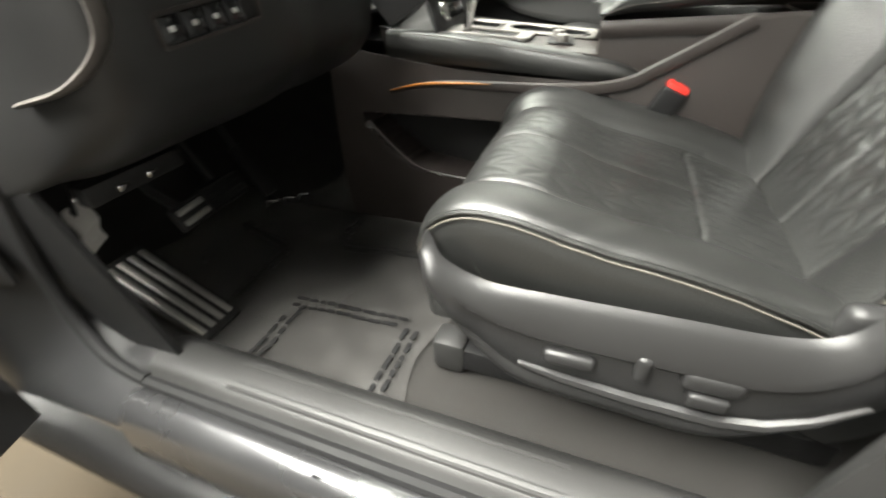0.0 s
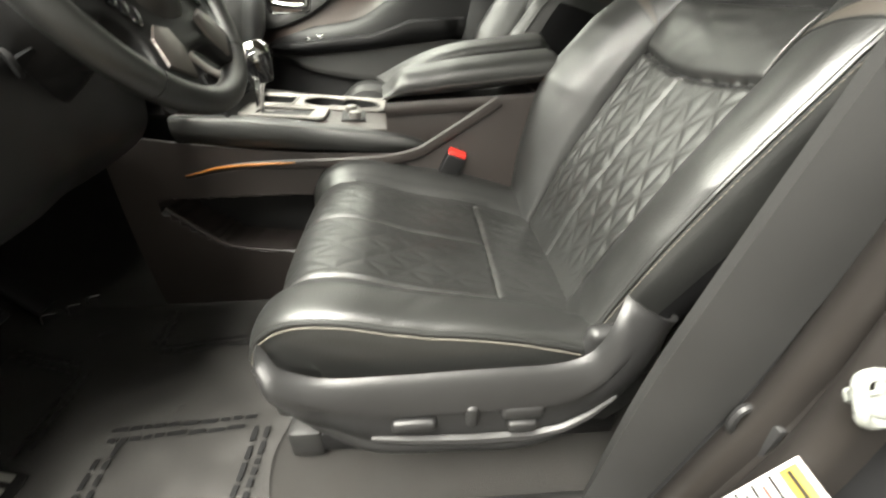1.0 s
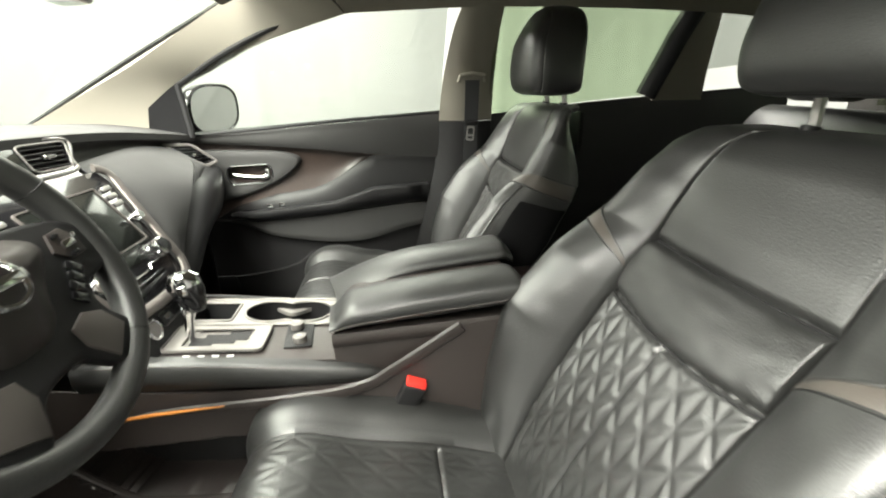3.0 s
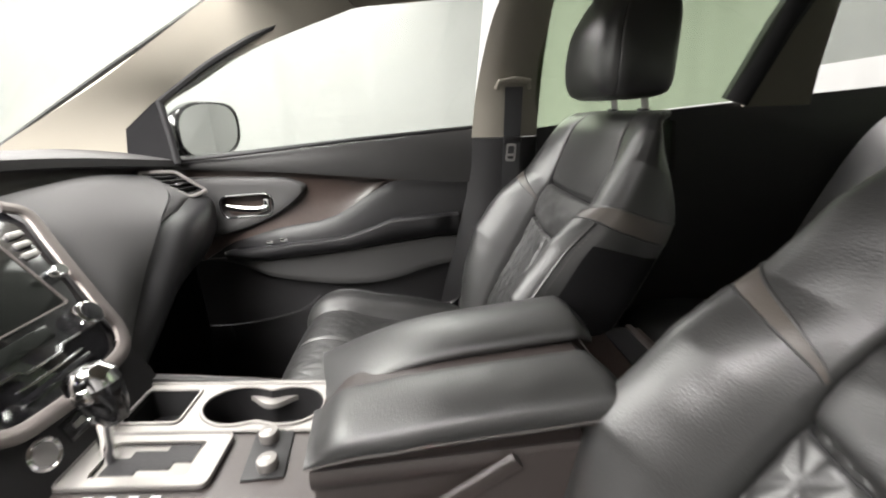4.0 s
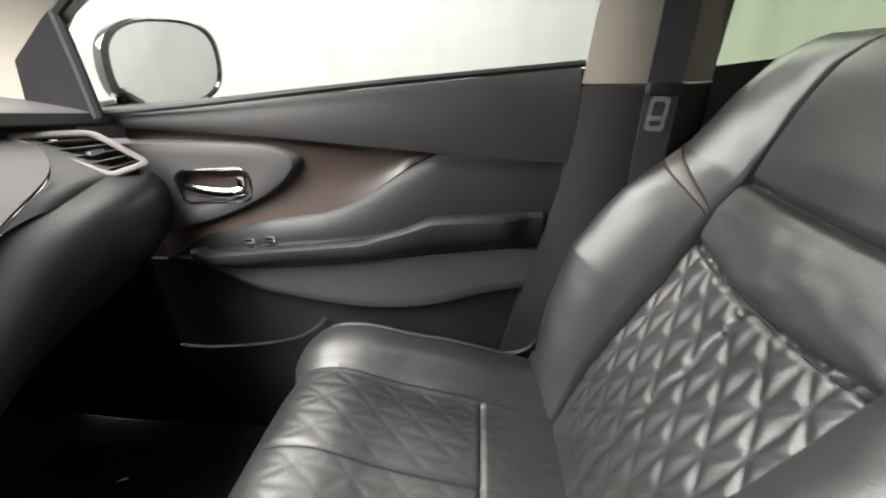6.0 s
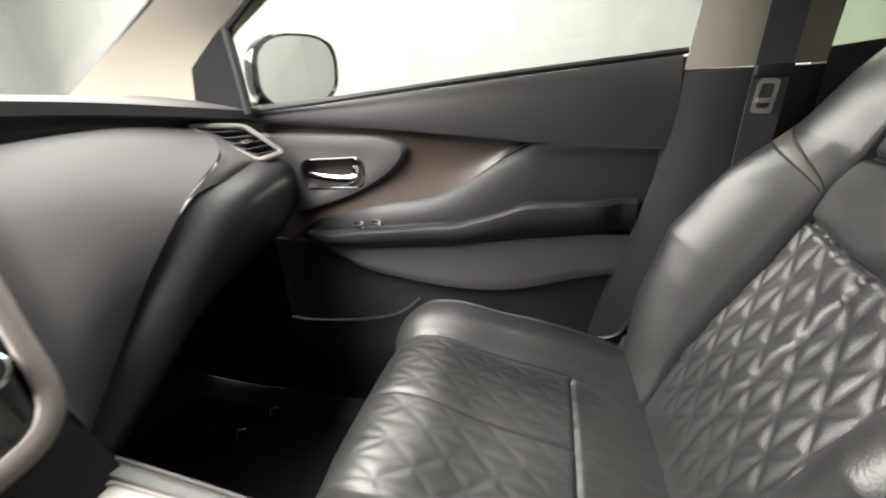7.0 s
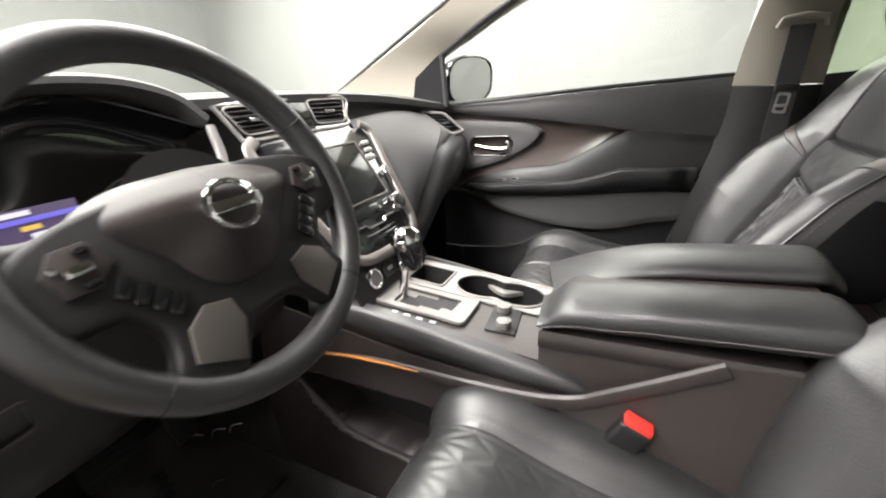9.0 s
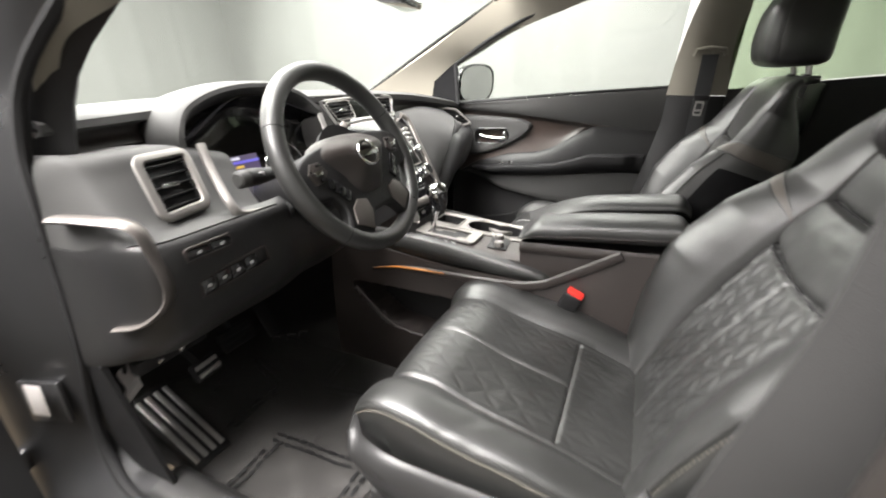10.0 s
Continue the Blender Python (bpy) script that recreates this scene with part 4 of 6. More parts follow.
def slat_vent(name, corners, n, label, proud=.014, bar=.010, tab=.5):
    """An air vent in a silver bezel: corners tl, tr, br, bl as seen."""
    tl, tr, br, bl = [np.array(c, float) for c in corners]
    nrm = np.cross(tr - tl, bl - tl)
    nrm /= np.linalg.norm(nrm)
    if nrm[1] > 0:
        nrm = -nrm
    tl, tr, br, bl = [c + nrm * proud for c in (tl, tr, br, bl)]
    at = lambda u, v: (tl * (1 - u) + tr * u) * (1 - v) + (bl * (1 - u) + br * u) * v
    root = part(name, tube([tuple(at(u, v) + nrm * .004) for u, v in rounded_path()], bar, 8, True, .6, tuple(nrm)), TRIM, dash, label)
    part("vent_back", Geo().add([at(.02, .02) - nrm * .010, at(.98, .02) - nrm * .010, at(.98, .98) - nrm * .010, at(.02, .98) - nrm * .010], [(0, 1, 2, 3)]), RUBBER, root)
    wall = [tuple(at(u, v)) for u, v in rounded_path()]
    k = len(wall)
    part("vent_wall", Geo().add(wall + [tuple(np.array(p) - nrm * .010) for p in wall], [(i, (i + 1) % k, k + (i + 1) % k, k + i) for i in range(k)]), RUBBER, root)
    for i in range(n):
        v = (i + .8) / (n + .6)
        part("slat", tube([tuple(at(.04 + .92 * j / 6, v) - nrm * .004) for j in range(7)], .0017, 6, False, 3.5, tuple(nrm)), SEATPLASTIC, root)
    part("vent_tab", rbox((.030, .012, .008), m=Matrix.Translation(Vector(at(tab, .5) + nrm * .004)), bevel=.003), CHROME, root, "chrome vent slider")
    return root


def rounded_path(r=.14, n=5):
    out = []
    for cx, cy, a0 in ((1 - r, 1 - r, 0), (r, 1 - r, 90), (r, r, 180), (1 - r, r, 270)):
        for i in range(n + 1):
            a = radians(a0 + 90 * i / n)
            out.append((cx + r * math.cos(a), cy + r * math.sin(a)))
    return out


slat_vent("passenger_vent", [(.574, .588, 1.173), (.682, .550, 1.160), (.712, .490, 1.100), (.636, .500, 1.096)], 5, "silver framed air vent", .010, bar=.0065, tab=.55)
slat_vent("driver_vent", [(-.705, .515, 1.178), (-.606, .537, 1.178), (-.623, .480, 1.090), (-.708, .472, 1.085)], 5, "silver framed air vent with chrome slider", .008, bar=.0085, tab=.4)
slat_vent("centre_vent", [(-.165, .566, 1.238), (-.056, .572, 1.240), (-.056, .548, 1.192), (-.140, .545, 1.190)], 5, "centre air vent", .004, bar=.002)
slat_vent("centre_vent", [(.048, .572, 1.240), (.165, .566, 1.238), (.140, .545, 1.190), (.048, .548, 1.192)], 5, "centre air vent", .004, bar=.002)
part("vent_frame", tube(samples([(-.172, .568, 1.244), (0, .578, 1.247), (.172, .568, 1.244), (.160, .552, 1.205), (.140, .540, 1.184), (0, .545, 1.183), (-.140, .540, 1.184), (-.160, .552, 1.205)], 48)[:-6], .0042, 8, True), SILVER, dash, "satin silver frame round the centre vents")
part("hazard_panel", rbox((.094, .052, .008), m=axes((-.004, .556, 1.216), (1, 0, 0), (0, .45, .89)), bevel=.003), SCREEN, dash, "small dark display between the vents")

# driver side lower dash
L = [(-.80, .26), (-.795, .11), (-.775, .03), (-.735, .0), (-.62, .0), (-.50, .0), (-.40, .02), (-.30, .02), (-.20, .03)]
rows = []
for y, z in ((.635, 1.190), (.555, 1.190), (.525, 1.150), (.476, 1.085), (.432, 1.066), (.420, 1.03), (.420, .96), (.436, .90), (.475, .85), (.56, .80), (.66, .80)):
    rows.append([(x, y + d, z - (.03 if x > -.55 and z > 1.07 else 0) - (.04 if x < -.78 else 0)) for x, d in L if x < -.45 or z < 1.07][:9])
rows_top = [r[:6] for r in rows[:5]]
part("driver_panel_upper", loft(rows_top, 24, 20, .008, True), SOFT, dash, "driver side vent pod")
part("driver_panel_lower", loft([[(x, y + d, z - (.02 if x < -.78 else 0)) for x, d in L] for y, z in ((.450, 1.072), (.424, 1.055), (.418, 1.01), (.424, .94), (.440, .89), (.49, .845), (.58, .81), (.70, .80))], 40, 30, .008, True), SEATPLASTIC, dash, "dark plastic knee panel")
part("panel_trim", tube(samples([(-.800, .58, 1.105), (-.792, .50, 1.110), (-.765, .443, 1.098), (-.756, .428, 1.05), (-.752, .420, 1.00), (-.760, .428, .965), (-.785, .46, .935), (-.80, .52, .92)], 28), [.015 - .007 * smooth(16, 28, i) for i in range(29)], 8, flat=.4), SATIN, dash, "dull satin curved edge trim")
for w, h, c, k in ((.086, .026, (-.675, .4165, 1.036), 2), (.150, .036, (-.632, .4185, .976), 4)):
    f = axes(c, (1, -.02, .08 if k == 4 else 0.02), (0, .02, 1))
    part("switch_frame", ring(rounded(w, h, .006), rounded(w - .008, h - .008, .004), .004, f @ pose(0, 0, 0)), BROWN, dash)
    for i in range(k):
        x = -w / 2 + w * (i + .5) / (k + (1 if k == 4 else 0)) + .002
        sw = part("switch", rbox((w / (k + (1 if k == 4 else 0)) - .003, h - .010, .006), m=f @ Matrix.Translation((x, 0, .001)), bevel=.0015), GLOSS, dash, "black push switch")
        part("switch_icon", rbox((.007, .005, .0012), m=f @ Matrix.Translation((x, 0, .0046)), bevel=.0003), WHITEPRINT, sw)

# instrument hood and cluster
lip = [(-.588, .545, 1.150), (-.580, .560, 1.205), (-.545, .580, 1.247), (-.47, .590, 1.276), (-.38, .595, 1.288), (-.29, .592, 1.284), (-.225, .578, 1.262), (-.190, .562, 1.225)]
part("instrument_hood", loft([[(x * .985 - .006, y + .02, z - .022) for x, y, z in lip], lip, [(x, y + .03, z + .004) for x, y, z in lip], [(x, y + .12, z - .002) for x, y, z in lip], [(x, y + .30, z - .045) for x, y, z in lip]], 40, 18, .006, True), SOFT, dash, "arched instrument hood")
cl = [(-.563, .535, 1.188), (-.572, .512, 1.153), (-.582, .482, 1.118), (-.592, .448, 1.086), (-.583, .438, 1.066), (-.545, .436, 1.058), (-.500, .436, 1.056)]
part("cluster_trim", tube(samples(cl, 30), [.009] * 31, 8, flat=.6), TRIM, dash, "satin silver cluster edge")
part("cluster_trim", tube(samples([(-.190, .560, 1.215), (-.200, .535, 1.165), (-.23, .50, 1.10), (-.26, .47, 1.06)], 16), .008, 8, flat=.7), SILVER, dash)
part("cluster_well", loft([[(-.58, .55, 1.20), (-.38, .60, 1.272), (-.195, .56, 1.215)], [(-.575, .62, 1.18), (-.38, .655, 1.235), (-.20, .62, 1.19)], [(-.575, .60, 1.10), (-.38, .61, 1.10), (-.20, .60, 1.10)], [(-.585, .47, 1.05), (-.38, .50, 1.04), (-.22, .48, 1.05)]], 18, 18, .004), GLOSS, dash, "dark instrument cluster recess")
cf = axes((-.432, .585, 1.106), (1, 0, 0), (0, .28, .96))
for x in (-.118, .118):
    part("gauge_ring", tube([tuple(cf @ Vector((x + .062 * math.cos(a), -.012 + .062 * math.sin(a), .004))) for a in np.linspace(-.6, 3.7, 30)], .0022, 6), CHROME, dash, "chrome gauge ring")
part("lcd", rbox((.105, .074, .004), m=cf @ Matrix.Translation((-.012, 0, .004)), bevel=.001), LCD_DIM, dash, "lit driver information display")
part("lcd_bar", rbox((.104, .006, .002), m=cf @ Matrix.Translation((-.012, .022, .0075)), bevel=.0004), LCD_BLUE, dash)
part("lcd_bar", rbox((.104, .004, .002), m=cf @ Matrix.Translation((-.012, -.030, .0075)), bevel=.0004), LCD_BLUE, dash)
part("lcd_text_bar", rbox((.040, .006, .002), m=cf @ Matrix.Translation((-.03, .031, .0075)), bevel=.0004), LCD_WHITE, dash)
part("lcd_mark", rbox((.020, .006, .002), m=cf @ Matrix.Translation((-.016, .012, .0075)), bevel=.0004), LCD_AMBER, dash)
part("lcd_car", rbox((.015, .026, .002), m=cf @ Matrix.Translation((-.012, -.008, .0075)), bevel=.004), LCD_WHITE, dash)

# centre stack
sf = axes((0, .360, .965), (1, 0, 0), (0, .575, .818))
outer = [(0, -.012), (.085, -.008), (.112, .018), (.128, .09), (.150, .18), (.168, .235), (.158, .262), (.10, .266), (0, .267), (-.10, .266), (-.158, .262), (-.168, .235), (-.150, .18), (-.128, .09), (-.112, .018), (-.085, -.008)]
part("stack_face", prism([(x * .97, y * .985 + .002) for x, y in outer], .012, sf @ Matrix.Translation((0, 0, -.012)), .003), GLOSS, dash, "piano black centre stack")
u_trim = [(-.150, .268), (-.176, .245), (-.160, .18), (-.138, .09), (-.122, .025), (-.095, -.006), (-.05, -.014), (0, -.016), (.05, -.014), (.095, -.006), (.122, .025), (.138, .09), (.160, .18), (.176, .245), (.150, .268)]
part("stack_trim", tube([tuple(sf @ Vector((p[0], p[1], .004))) for p in samples([(a, b, 0) for a, b in u_trim], 70)], [.0110] * 71, 10, flat=.5, up=(0, -.8, .57)), SATIN, dash, "satin silver surround of the centre stack")
part("stack_side_cover", loft([[tuple(sf @ Vector((-.17, .25, -.01))), tuple(sf @ Vector((-.135, .09, -.01))), tuple(sf @ Vector((-.10, -.01, -.01)))], [tuple(sf @ Vector((-.20, .25, -.10))), tuple(sf @ Vector((-.18, .09, -.10))), tuple(sf @ Vector((-.16, -.01, -.10)))]], 10, 6, .006, True), PLASTIC, dash)
part("screen_frame", ring(rounded(.196, .134, .005), rounded(.189, .127, .004), .004, sf @ Matrix.Translation((0, .162, .0005))), SATIN, dash, "thin bright screen edge")
part("screen", rbox((.190, .128, .004), m=sf @ Matrix.Translation((0, .162, .001)), bevel=.001), SCREEN, dash, "switched-off touch screen")
for s in (-1, 1):
    for k in range(3):
        part("button", rbox((.024, .010, .006), m=sf @ Matrix.Translation((s * .122 + s * .004 * k, .184 + .018 * k, .002)) @ pose(0, 0, 0, 0, 0, 0), bevel=.002), SILVER, dash, "slim silver button")
    part("audio_knob", lathe([(0, .02), (.009, .02), (.0105, .017), (.0115, .0)][::-1], 24, sf @ Matrix.Translation((s * .120, .142, 0))), CHROME, dash, "chrome knob")
    kn = part("climate_knob", lathe([(.0205, 0), (.0205, .012), (.019, .018), (.015, .020)], 28, sf @ Matrix.Translation((s * .094, .066, 0))), CHROME, dash, "chrome climate knob")
    part("knob_cap", lathe([(.0150, .0195), (.0145, .0225), (.006, .0235)], 24, sf @ Matrix.Translation((s * .094, .066, 0))), GLOSS, kn)
part("climate_display", rbox((.085, .022, .003), m=sf @ Matrix.Translation((0, .074, .001)), bevel=.001), SCREEN, dash)
part("climate_bar", tube([tuple(sf @ Vector(p)) for p in ((-.068, .050, .003), (-.035, .050, .003), (-.027, .042, .003), (.027, .042, .003), (.035, .050, .003), (.068, .050, .003))], .0022, 6), CHROME, dash)
part("climate_bar", tube([tuple(sf @ Vector(p)) for p in ((-.05, .030, .003), (-.03, .028, .003), (.03, .028, .003), (.05, .030, .003))], .0018, 6), CHROME, dash)
part("button_strip", rbox((.11, .010, .003), m=sf @ Matrix.Translation((0, .016, .001)), bevel=.001), GLOSS, dash)
part("start_button", lathe([(.021, 0), (.021, .010), (.018, .012), (.016, .010), (.0155, .0105)], 28, axes((-.078, .353, .917), (1, 0, 0), (0, .35, .93))), CHROME, dash, "chrome ringed start button")
part("start_cap", lathe([(.0150, .008), (.0148, .0112), (.004, .0118)], 24, axes((-.078, .353, .917), (1, 0, 0), (0, .35, .93))), SILVER, dash)
part("socket_panel", rbox((.10, .030, .004), m=axes((.010, .352, .915), (1, 0, 0), (0, .35, .93)), bevel=.002), GLOSS, dash)
part("usb_port", rbox((.016, .008, .004), m=axes((-.018, .350, .917), (1, 0, 0), (0, .35, .93)), bevel=.001), SILVER, dash)
part("lower_fascia", loft([[(-.118, .375, .968), (0, .366, .955), (.118, .375, .968)], [(-.130, .355, .92), (0, .352, .915), (.130, .355, .92)], [(-.130, .335, .868), (0, .332, .868), (.130, .335, .868)]], 10, 10, .006, True), PLASTIC, dash)

# ---- centre console ----
con = thing("centre_console", (0, 0, .42), "black and brown centre console with pale trim and cup holders", "console")
ztop = lambda y: .852 + .075 * max(y - .02, 0)
part("top_left", sheet(lambda u, v: (-.118 + .118 * u, .0 + .345 * v, ztop(.345 * v) - .004 * (1 - smooth(0, .2, u))), 8, 20, .01), BROWN, con, "brown console top plate")
cfm = axes((.060, .190, ztop(.19) + .002), (1, 0, 0), (0, 1, .075))


def cup_outline(n):
    """Two cups that run into one another, seen from above."""
    out = []
    for i in range(n):
        t = 2 * math.pi * i / n
        r = .044 + .040 * abs(math.sin(t)) ** 1.5 - .004 * abs(math.cos(t)) ** 6
        out.append((r * math.cos(t) * .95, -.052 + r * math.sin(t) * 1.12))
    return out


top_plate = bmesh.new()
outline = [top_plate.verts.new((x, y, 0)) for x, y in rounded(.114, .314, .016, 6)]
holes = [[top_plate.verts.new((x, y, 0)) for x, y in cup_outline(40)], [top_plate.verts.new((x, y + .103, 0)) for x, y in rounded(.080, .084, .008, 4)]]
eds = []
for loop in [outline] + holes:
    for p, q in zip(loop, loop[1:] + loop[:1]):
        eds.append(top_plate.edges.new((p, q)))
bmesh.ops.triangle_fill(top_plate, use_beauty=True, use_dissolve=False, edges=eds)
hole_sets = [([(v.co.x, v.co.y) for v in h]) for h in holes]


def inside_poly(p, poly):
    c = False
    for (x1, y1), (x2, y2) in zip(poly, poly[1:] + poly[:1]):
        if (y1 > p[1]) != (y2 > p[1]) and p[0] < (x2 - x1) * (p[1] - y1) / (y2 - y1) + x1:
            c = not c
    return c


dead = [f for f in top_plate.faces if any(inside_poly(f.calc_center_median()[:2], h) for h in hole_sets)]
bmesh.ops.delete(top_plate, geom=dead, context="FACES_ONLY")
top_plate.verts.index_update()
bmesh.ops.recalc_face_normals(top_plate, faces=top_plate.faces[:])
if top_plate.faces[:][0].normal.z < 0:
    bmesh.ops.reverse_faces(top_plate, faces=top_plate.faces[:])
g = Geo().add([tuple(v.co) for v in top_plate.verts], [tuple(v.index for v in f.verts) for f in top_plate.faces]).moved(cfm)
top_plate.free()
tray = part("cup_tray", g, PALE, con, "pale satin cup holder surround")
for poly, depth, nm, mt in ((cup_outline(40), .065, "cup_well", PLASTIC), ([(x, y + .103) for x, y in rounded(.080, .084, .008, 4)], .05, "tray_well", RUBBER)):
    k = len(poly)
    V = [(x, y, 0) for x, y in poly] + [(x * .93, y * .97, -depth) for x, y in poly]
    part(nm, Geo().add(V, [(i, (i + 1) % k, k + (i + 1) % k, k + i)[::-1] for i in range(k)] + [tuple(range(k, 2 * k))]).moved(cfm), mt, tray)
    part("well_rim", tube([tuple(cfm @ Vector((x, y, .001))) for x, y in poly], .0028, 6, True), PALE, tray)
for sx in (-1, 1):
    lobe = [(sx * (.046 - .024 * math.sin(math.pi * i / 12) ** 1.3), -.092 + .080 * i / 12) for i in range(13)]
    part("cup_divider", prism(lobe[::-sx], .010, cfm @ Matrix.Translation((0, 0, -.026)), .002), PALE, tray, "pale divider between the cups")
part("tray_edge", tube([tuple(cfm @ Vector((x, y, .001))) for x, y in rounded(.114, .314, .016, 6)], .003, 6, True), PALE, tray)
# gear gate and lever
gf = axes((-.050, .248, ztop(.248) + .003), (1, 0, 0), (0, 1, .075))
part("gate_plate", ring(rounded(.094, .185, .012, 6), rounded(.060, .120, .006, 6), .004, gf), PALE, con, "pale gear gate plate")
part("gate_floor", rbox((.064, .124, .003), m=gf @ Matrix.Translation((0, 0, -.004)), bevel=.001), PALE, con, "pale sunken gate plate")
part("gate_slot", prism([(-.024, .052), (.004, .052), (.004, .030), (.016, .030), (.016, -.012), (.026, -.012), (.026, -.052), (-.004, -.052), (-.004, -.030), (-.016, -.030), (-.016, .010), (-.024, .010)], .0012, gf @ Matrix.Translation((.002, 0, -.0024)), .0), PLASTIC, con, "dark stepped gear slot")
part("gate_rim", tube([tuple(gf @ Vector((x, y, .0042))) for x, y in rounded(.090, .181, .011, 6)], .0022, 6, True), TRIM, con)
for k in range(4):
    part("gear_mark", rbox((.006, .012, .0015), m=gf @ Matrix.Translation((-.058, .04 - .026 * k, .0)), bevel=.0004), WHITEPRINT, con)
lever = thing("gear_lever", (-.045, .30, .88), "chrome and black gear lever", "gear lever")
part("stem", tube(samples([(-.045, .305, .872), (-.045, .300, .905), (-.046, .292, .945)], 8), [.010, .0095, .009, .009, .009, .009, .010, .012, .014], 12), CHROME, lever, "chrome stem")
kf = axes((-.046, .285, .975), (1, 0, 0), (0, .97, -.22))
knob = lathe([(.0, -.040), (.014, -.038), (.020, -.020), (.0245, .0), (.0265, .018), (.024, .032), (.015, .041), (.0, .043)][::1], 28)
knob.v = [(x * .92, y * 1.18, z) for x, y, z in knob.v]
part("knob", knob.moved(kf), GLOSS, lever, "black leather gear knob")
cap = lathe([(.0268, .017), (.0252, .0315), (.016, .0428), (.0, .0455)], 28)
cap.v = [(x * .94, y * 1.20, z) for x, y, z in cap.v]
part("knob_cap", cap.moved(kf), CHROME, lever, "chrome knob cap")
part("release_button", rbox((.010, .018, .020), m=kf @ Matrix.Translation((-.024, -.004, .014)), bevel=.004), CHROME, lever)
# seat heater knobs
part("knob_plate", rbox((.088, .054, .004), m=axes((-.040, .098, ztop(.098) + .002), (1, .1, 0), (-.1, 1, .07)), bevel=.002), PLASTIC, con)
for p in ((-.064, .092), (-.014, .106)):
    k = part("heater_knob", lathe([(.0135, 0), (.0135, .012), (.0125, .014), (.009, .015)], 24, Matrix.Translation((p[0], p[1], ztop(p[1]) + .003))), TRIM, con, "satin seat heater knob")
    part("knob_mark", rbox((.002, .010, .001), (p[0], p[1], ztop(p[1]) + .0185), .0003), WHITEPRINT, k)
# padded sides
for s in (-1, 1):
    part("side_pad", loft([[(s * .118, .46, .890), (s * .118, .33, .886), (s * .116, .15, .864), (s * .114, -.02, .838), (s * .112, -.072, .816)],
                           [(s * .140, .46, .888), (s * .138, .33, .880), (s * .135, .15, .858), (s * .130, -.02, .832), (s * .120, -.074, .812)],
                           [(s * .148, .46, .862), (s * .146, .33, .852), (s * .142, .15, .834), (s * .136, -.02, .816), (s * .124, -.074, .806)],
                           [(s * .138, .46, .835), (s * .137, .33, .826), (s * .134, .15, .812), (s * .128, -.02, .800), (s * .120, -.07, .800)]], 36, 14, .006, s < 0), LEATHER, con, "black padded console edge")
    part("pad_stitch", tube(samples([(s * .1405, .44, .885), (s * .1395, .33, .8795), (s * .1365, .15, .857), (s * .131, -.02, .831)], 30), .0009, 5), DARKTHREAD, con, "thin stitching")
# side wall with pocket, driver side, and the plain one opposite
wall_top = curve([(-.137, .62, .86), (-.135, .30, .815), (-.132, .0, .80), (-.130, -.075, .81), (-.128, -.22, .905), (-.128, -.40, .91), (-.128, -.52, .88)])


def side_wall(s):
    def fn(u, v):
        p = wall_top(u)
        y, z = p[1], .40 + (p[2] - .40) * v
        d = 0.0
        if s < 0:
            c = lerp_line([(.16, .560), (.30, .570), (.41, .585), (.47, .630), (.53, .685)])(y)
            d = .095 * smooth(c - .004, c + .006, z) * smooth(.712, .700, z) * smooth(.538, .525, y) * smooth(.10, .12, y)
        bulge = .012 * math.sin(math.pi * v) + .02 * (1 - v)
        return (s * (abs(p[0]) + bulge - d), y, z)
    return sheet(fn, 120, 90, .004, s > 0)


part("side_wall", side_wall(-1), BROWN, con, "dark brown console side with an open pocket")
part("side_wall", side_wall(1), BROWN, con)
# Black plate in the brown recess, put there as the pocket's inner shade.
part("pocket_shade", rbox((.004, .43, .155), (-.066, .32, .632), .001), RUBBER, con, "dark plate standing for the shade inside the pocket")
part("pocket_lip", tube(samples([(-.147, .530, .690), (-.150, .47, .632), (-.152, .41, .586), (-.153, .30, .570), (-.152, .18, .562)], 24), .007, 8, flat=.5), BROWN, con, "dull brown pocket edge")
flow = [(-.150, .46, .765), (-.152, .38, .782), (-.150, .30, .787), (-.147, .13, .786), (-.143, .02, .789), (-.139, -.05, .803), (-.137, -.085, .822), (-.136, -.15, .862), (-.134, -.225, .910)]
part("flow_trim", tube(samples(flow, 50), [.006 + .007 * smooth(.05, .5, i / 50) for i in range(51)], 8, flat=.45, up=(1, 0, 0)), BROWN, con, "brown trim line")
part("light_strip", tube(samples([(-.154, .458, .768), (-.157, .38, .786), (-.156, .30, .791), (-.154, .22, .792)], 20), [.0010 + .0022 * math.sin(math.pi * i / 20) for i in range(21)], 6), ORANGE, con, "amber reflecting strip")
# arm rest: a driver's half, and a higher lid over the other half on a brown deck; both rise to the rear
def arm(u, v):
    sec = curve([(-.122, 0, .914), (-.134, 0, .924), (-.138, 0, .941), (-.131, 0, .957), (-.110, 0, .967), (-.075, 0, .970), (-.050, 0, .966), (-.038, 0, .957), (-.034, 0, .935), (-.034, 0, .905)])(u)
    nose = 1 - smooth(0, .16, v)
    k = 1 - .62 * nose ** 2 - .16 * (1 - smooth(0, .5, v))
    tail = smooth(.90, 1, v) ** 2
    return (sec[0] * (1 - .05 * nose ** 2), .034 - .385 * v + .014 * math.sin(sec[0] * 9), .912 + (sec[2] - .912) * k * (1 - .5 * tail) + .034 * v + .0012 * noise.noise(Vector((sec[0] * 30, v * 9, 3))))


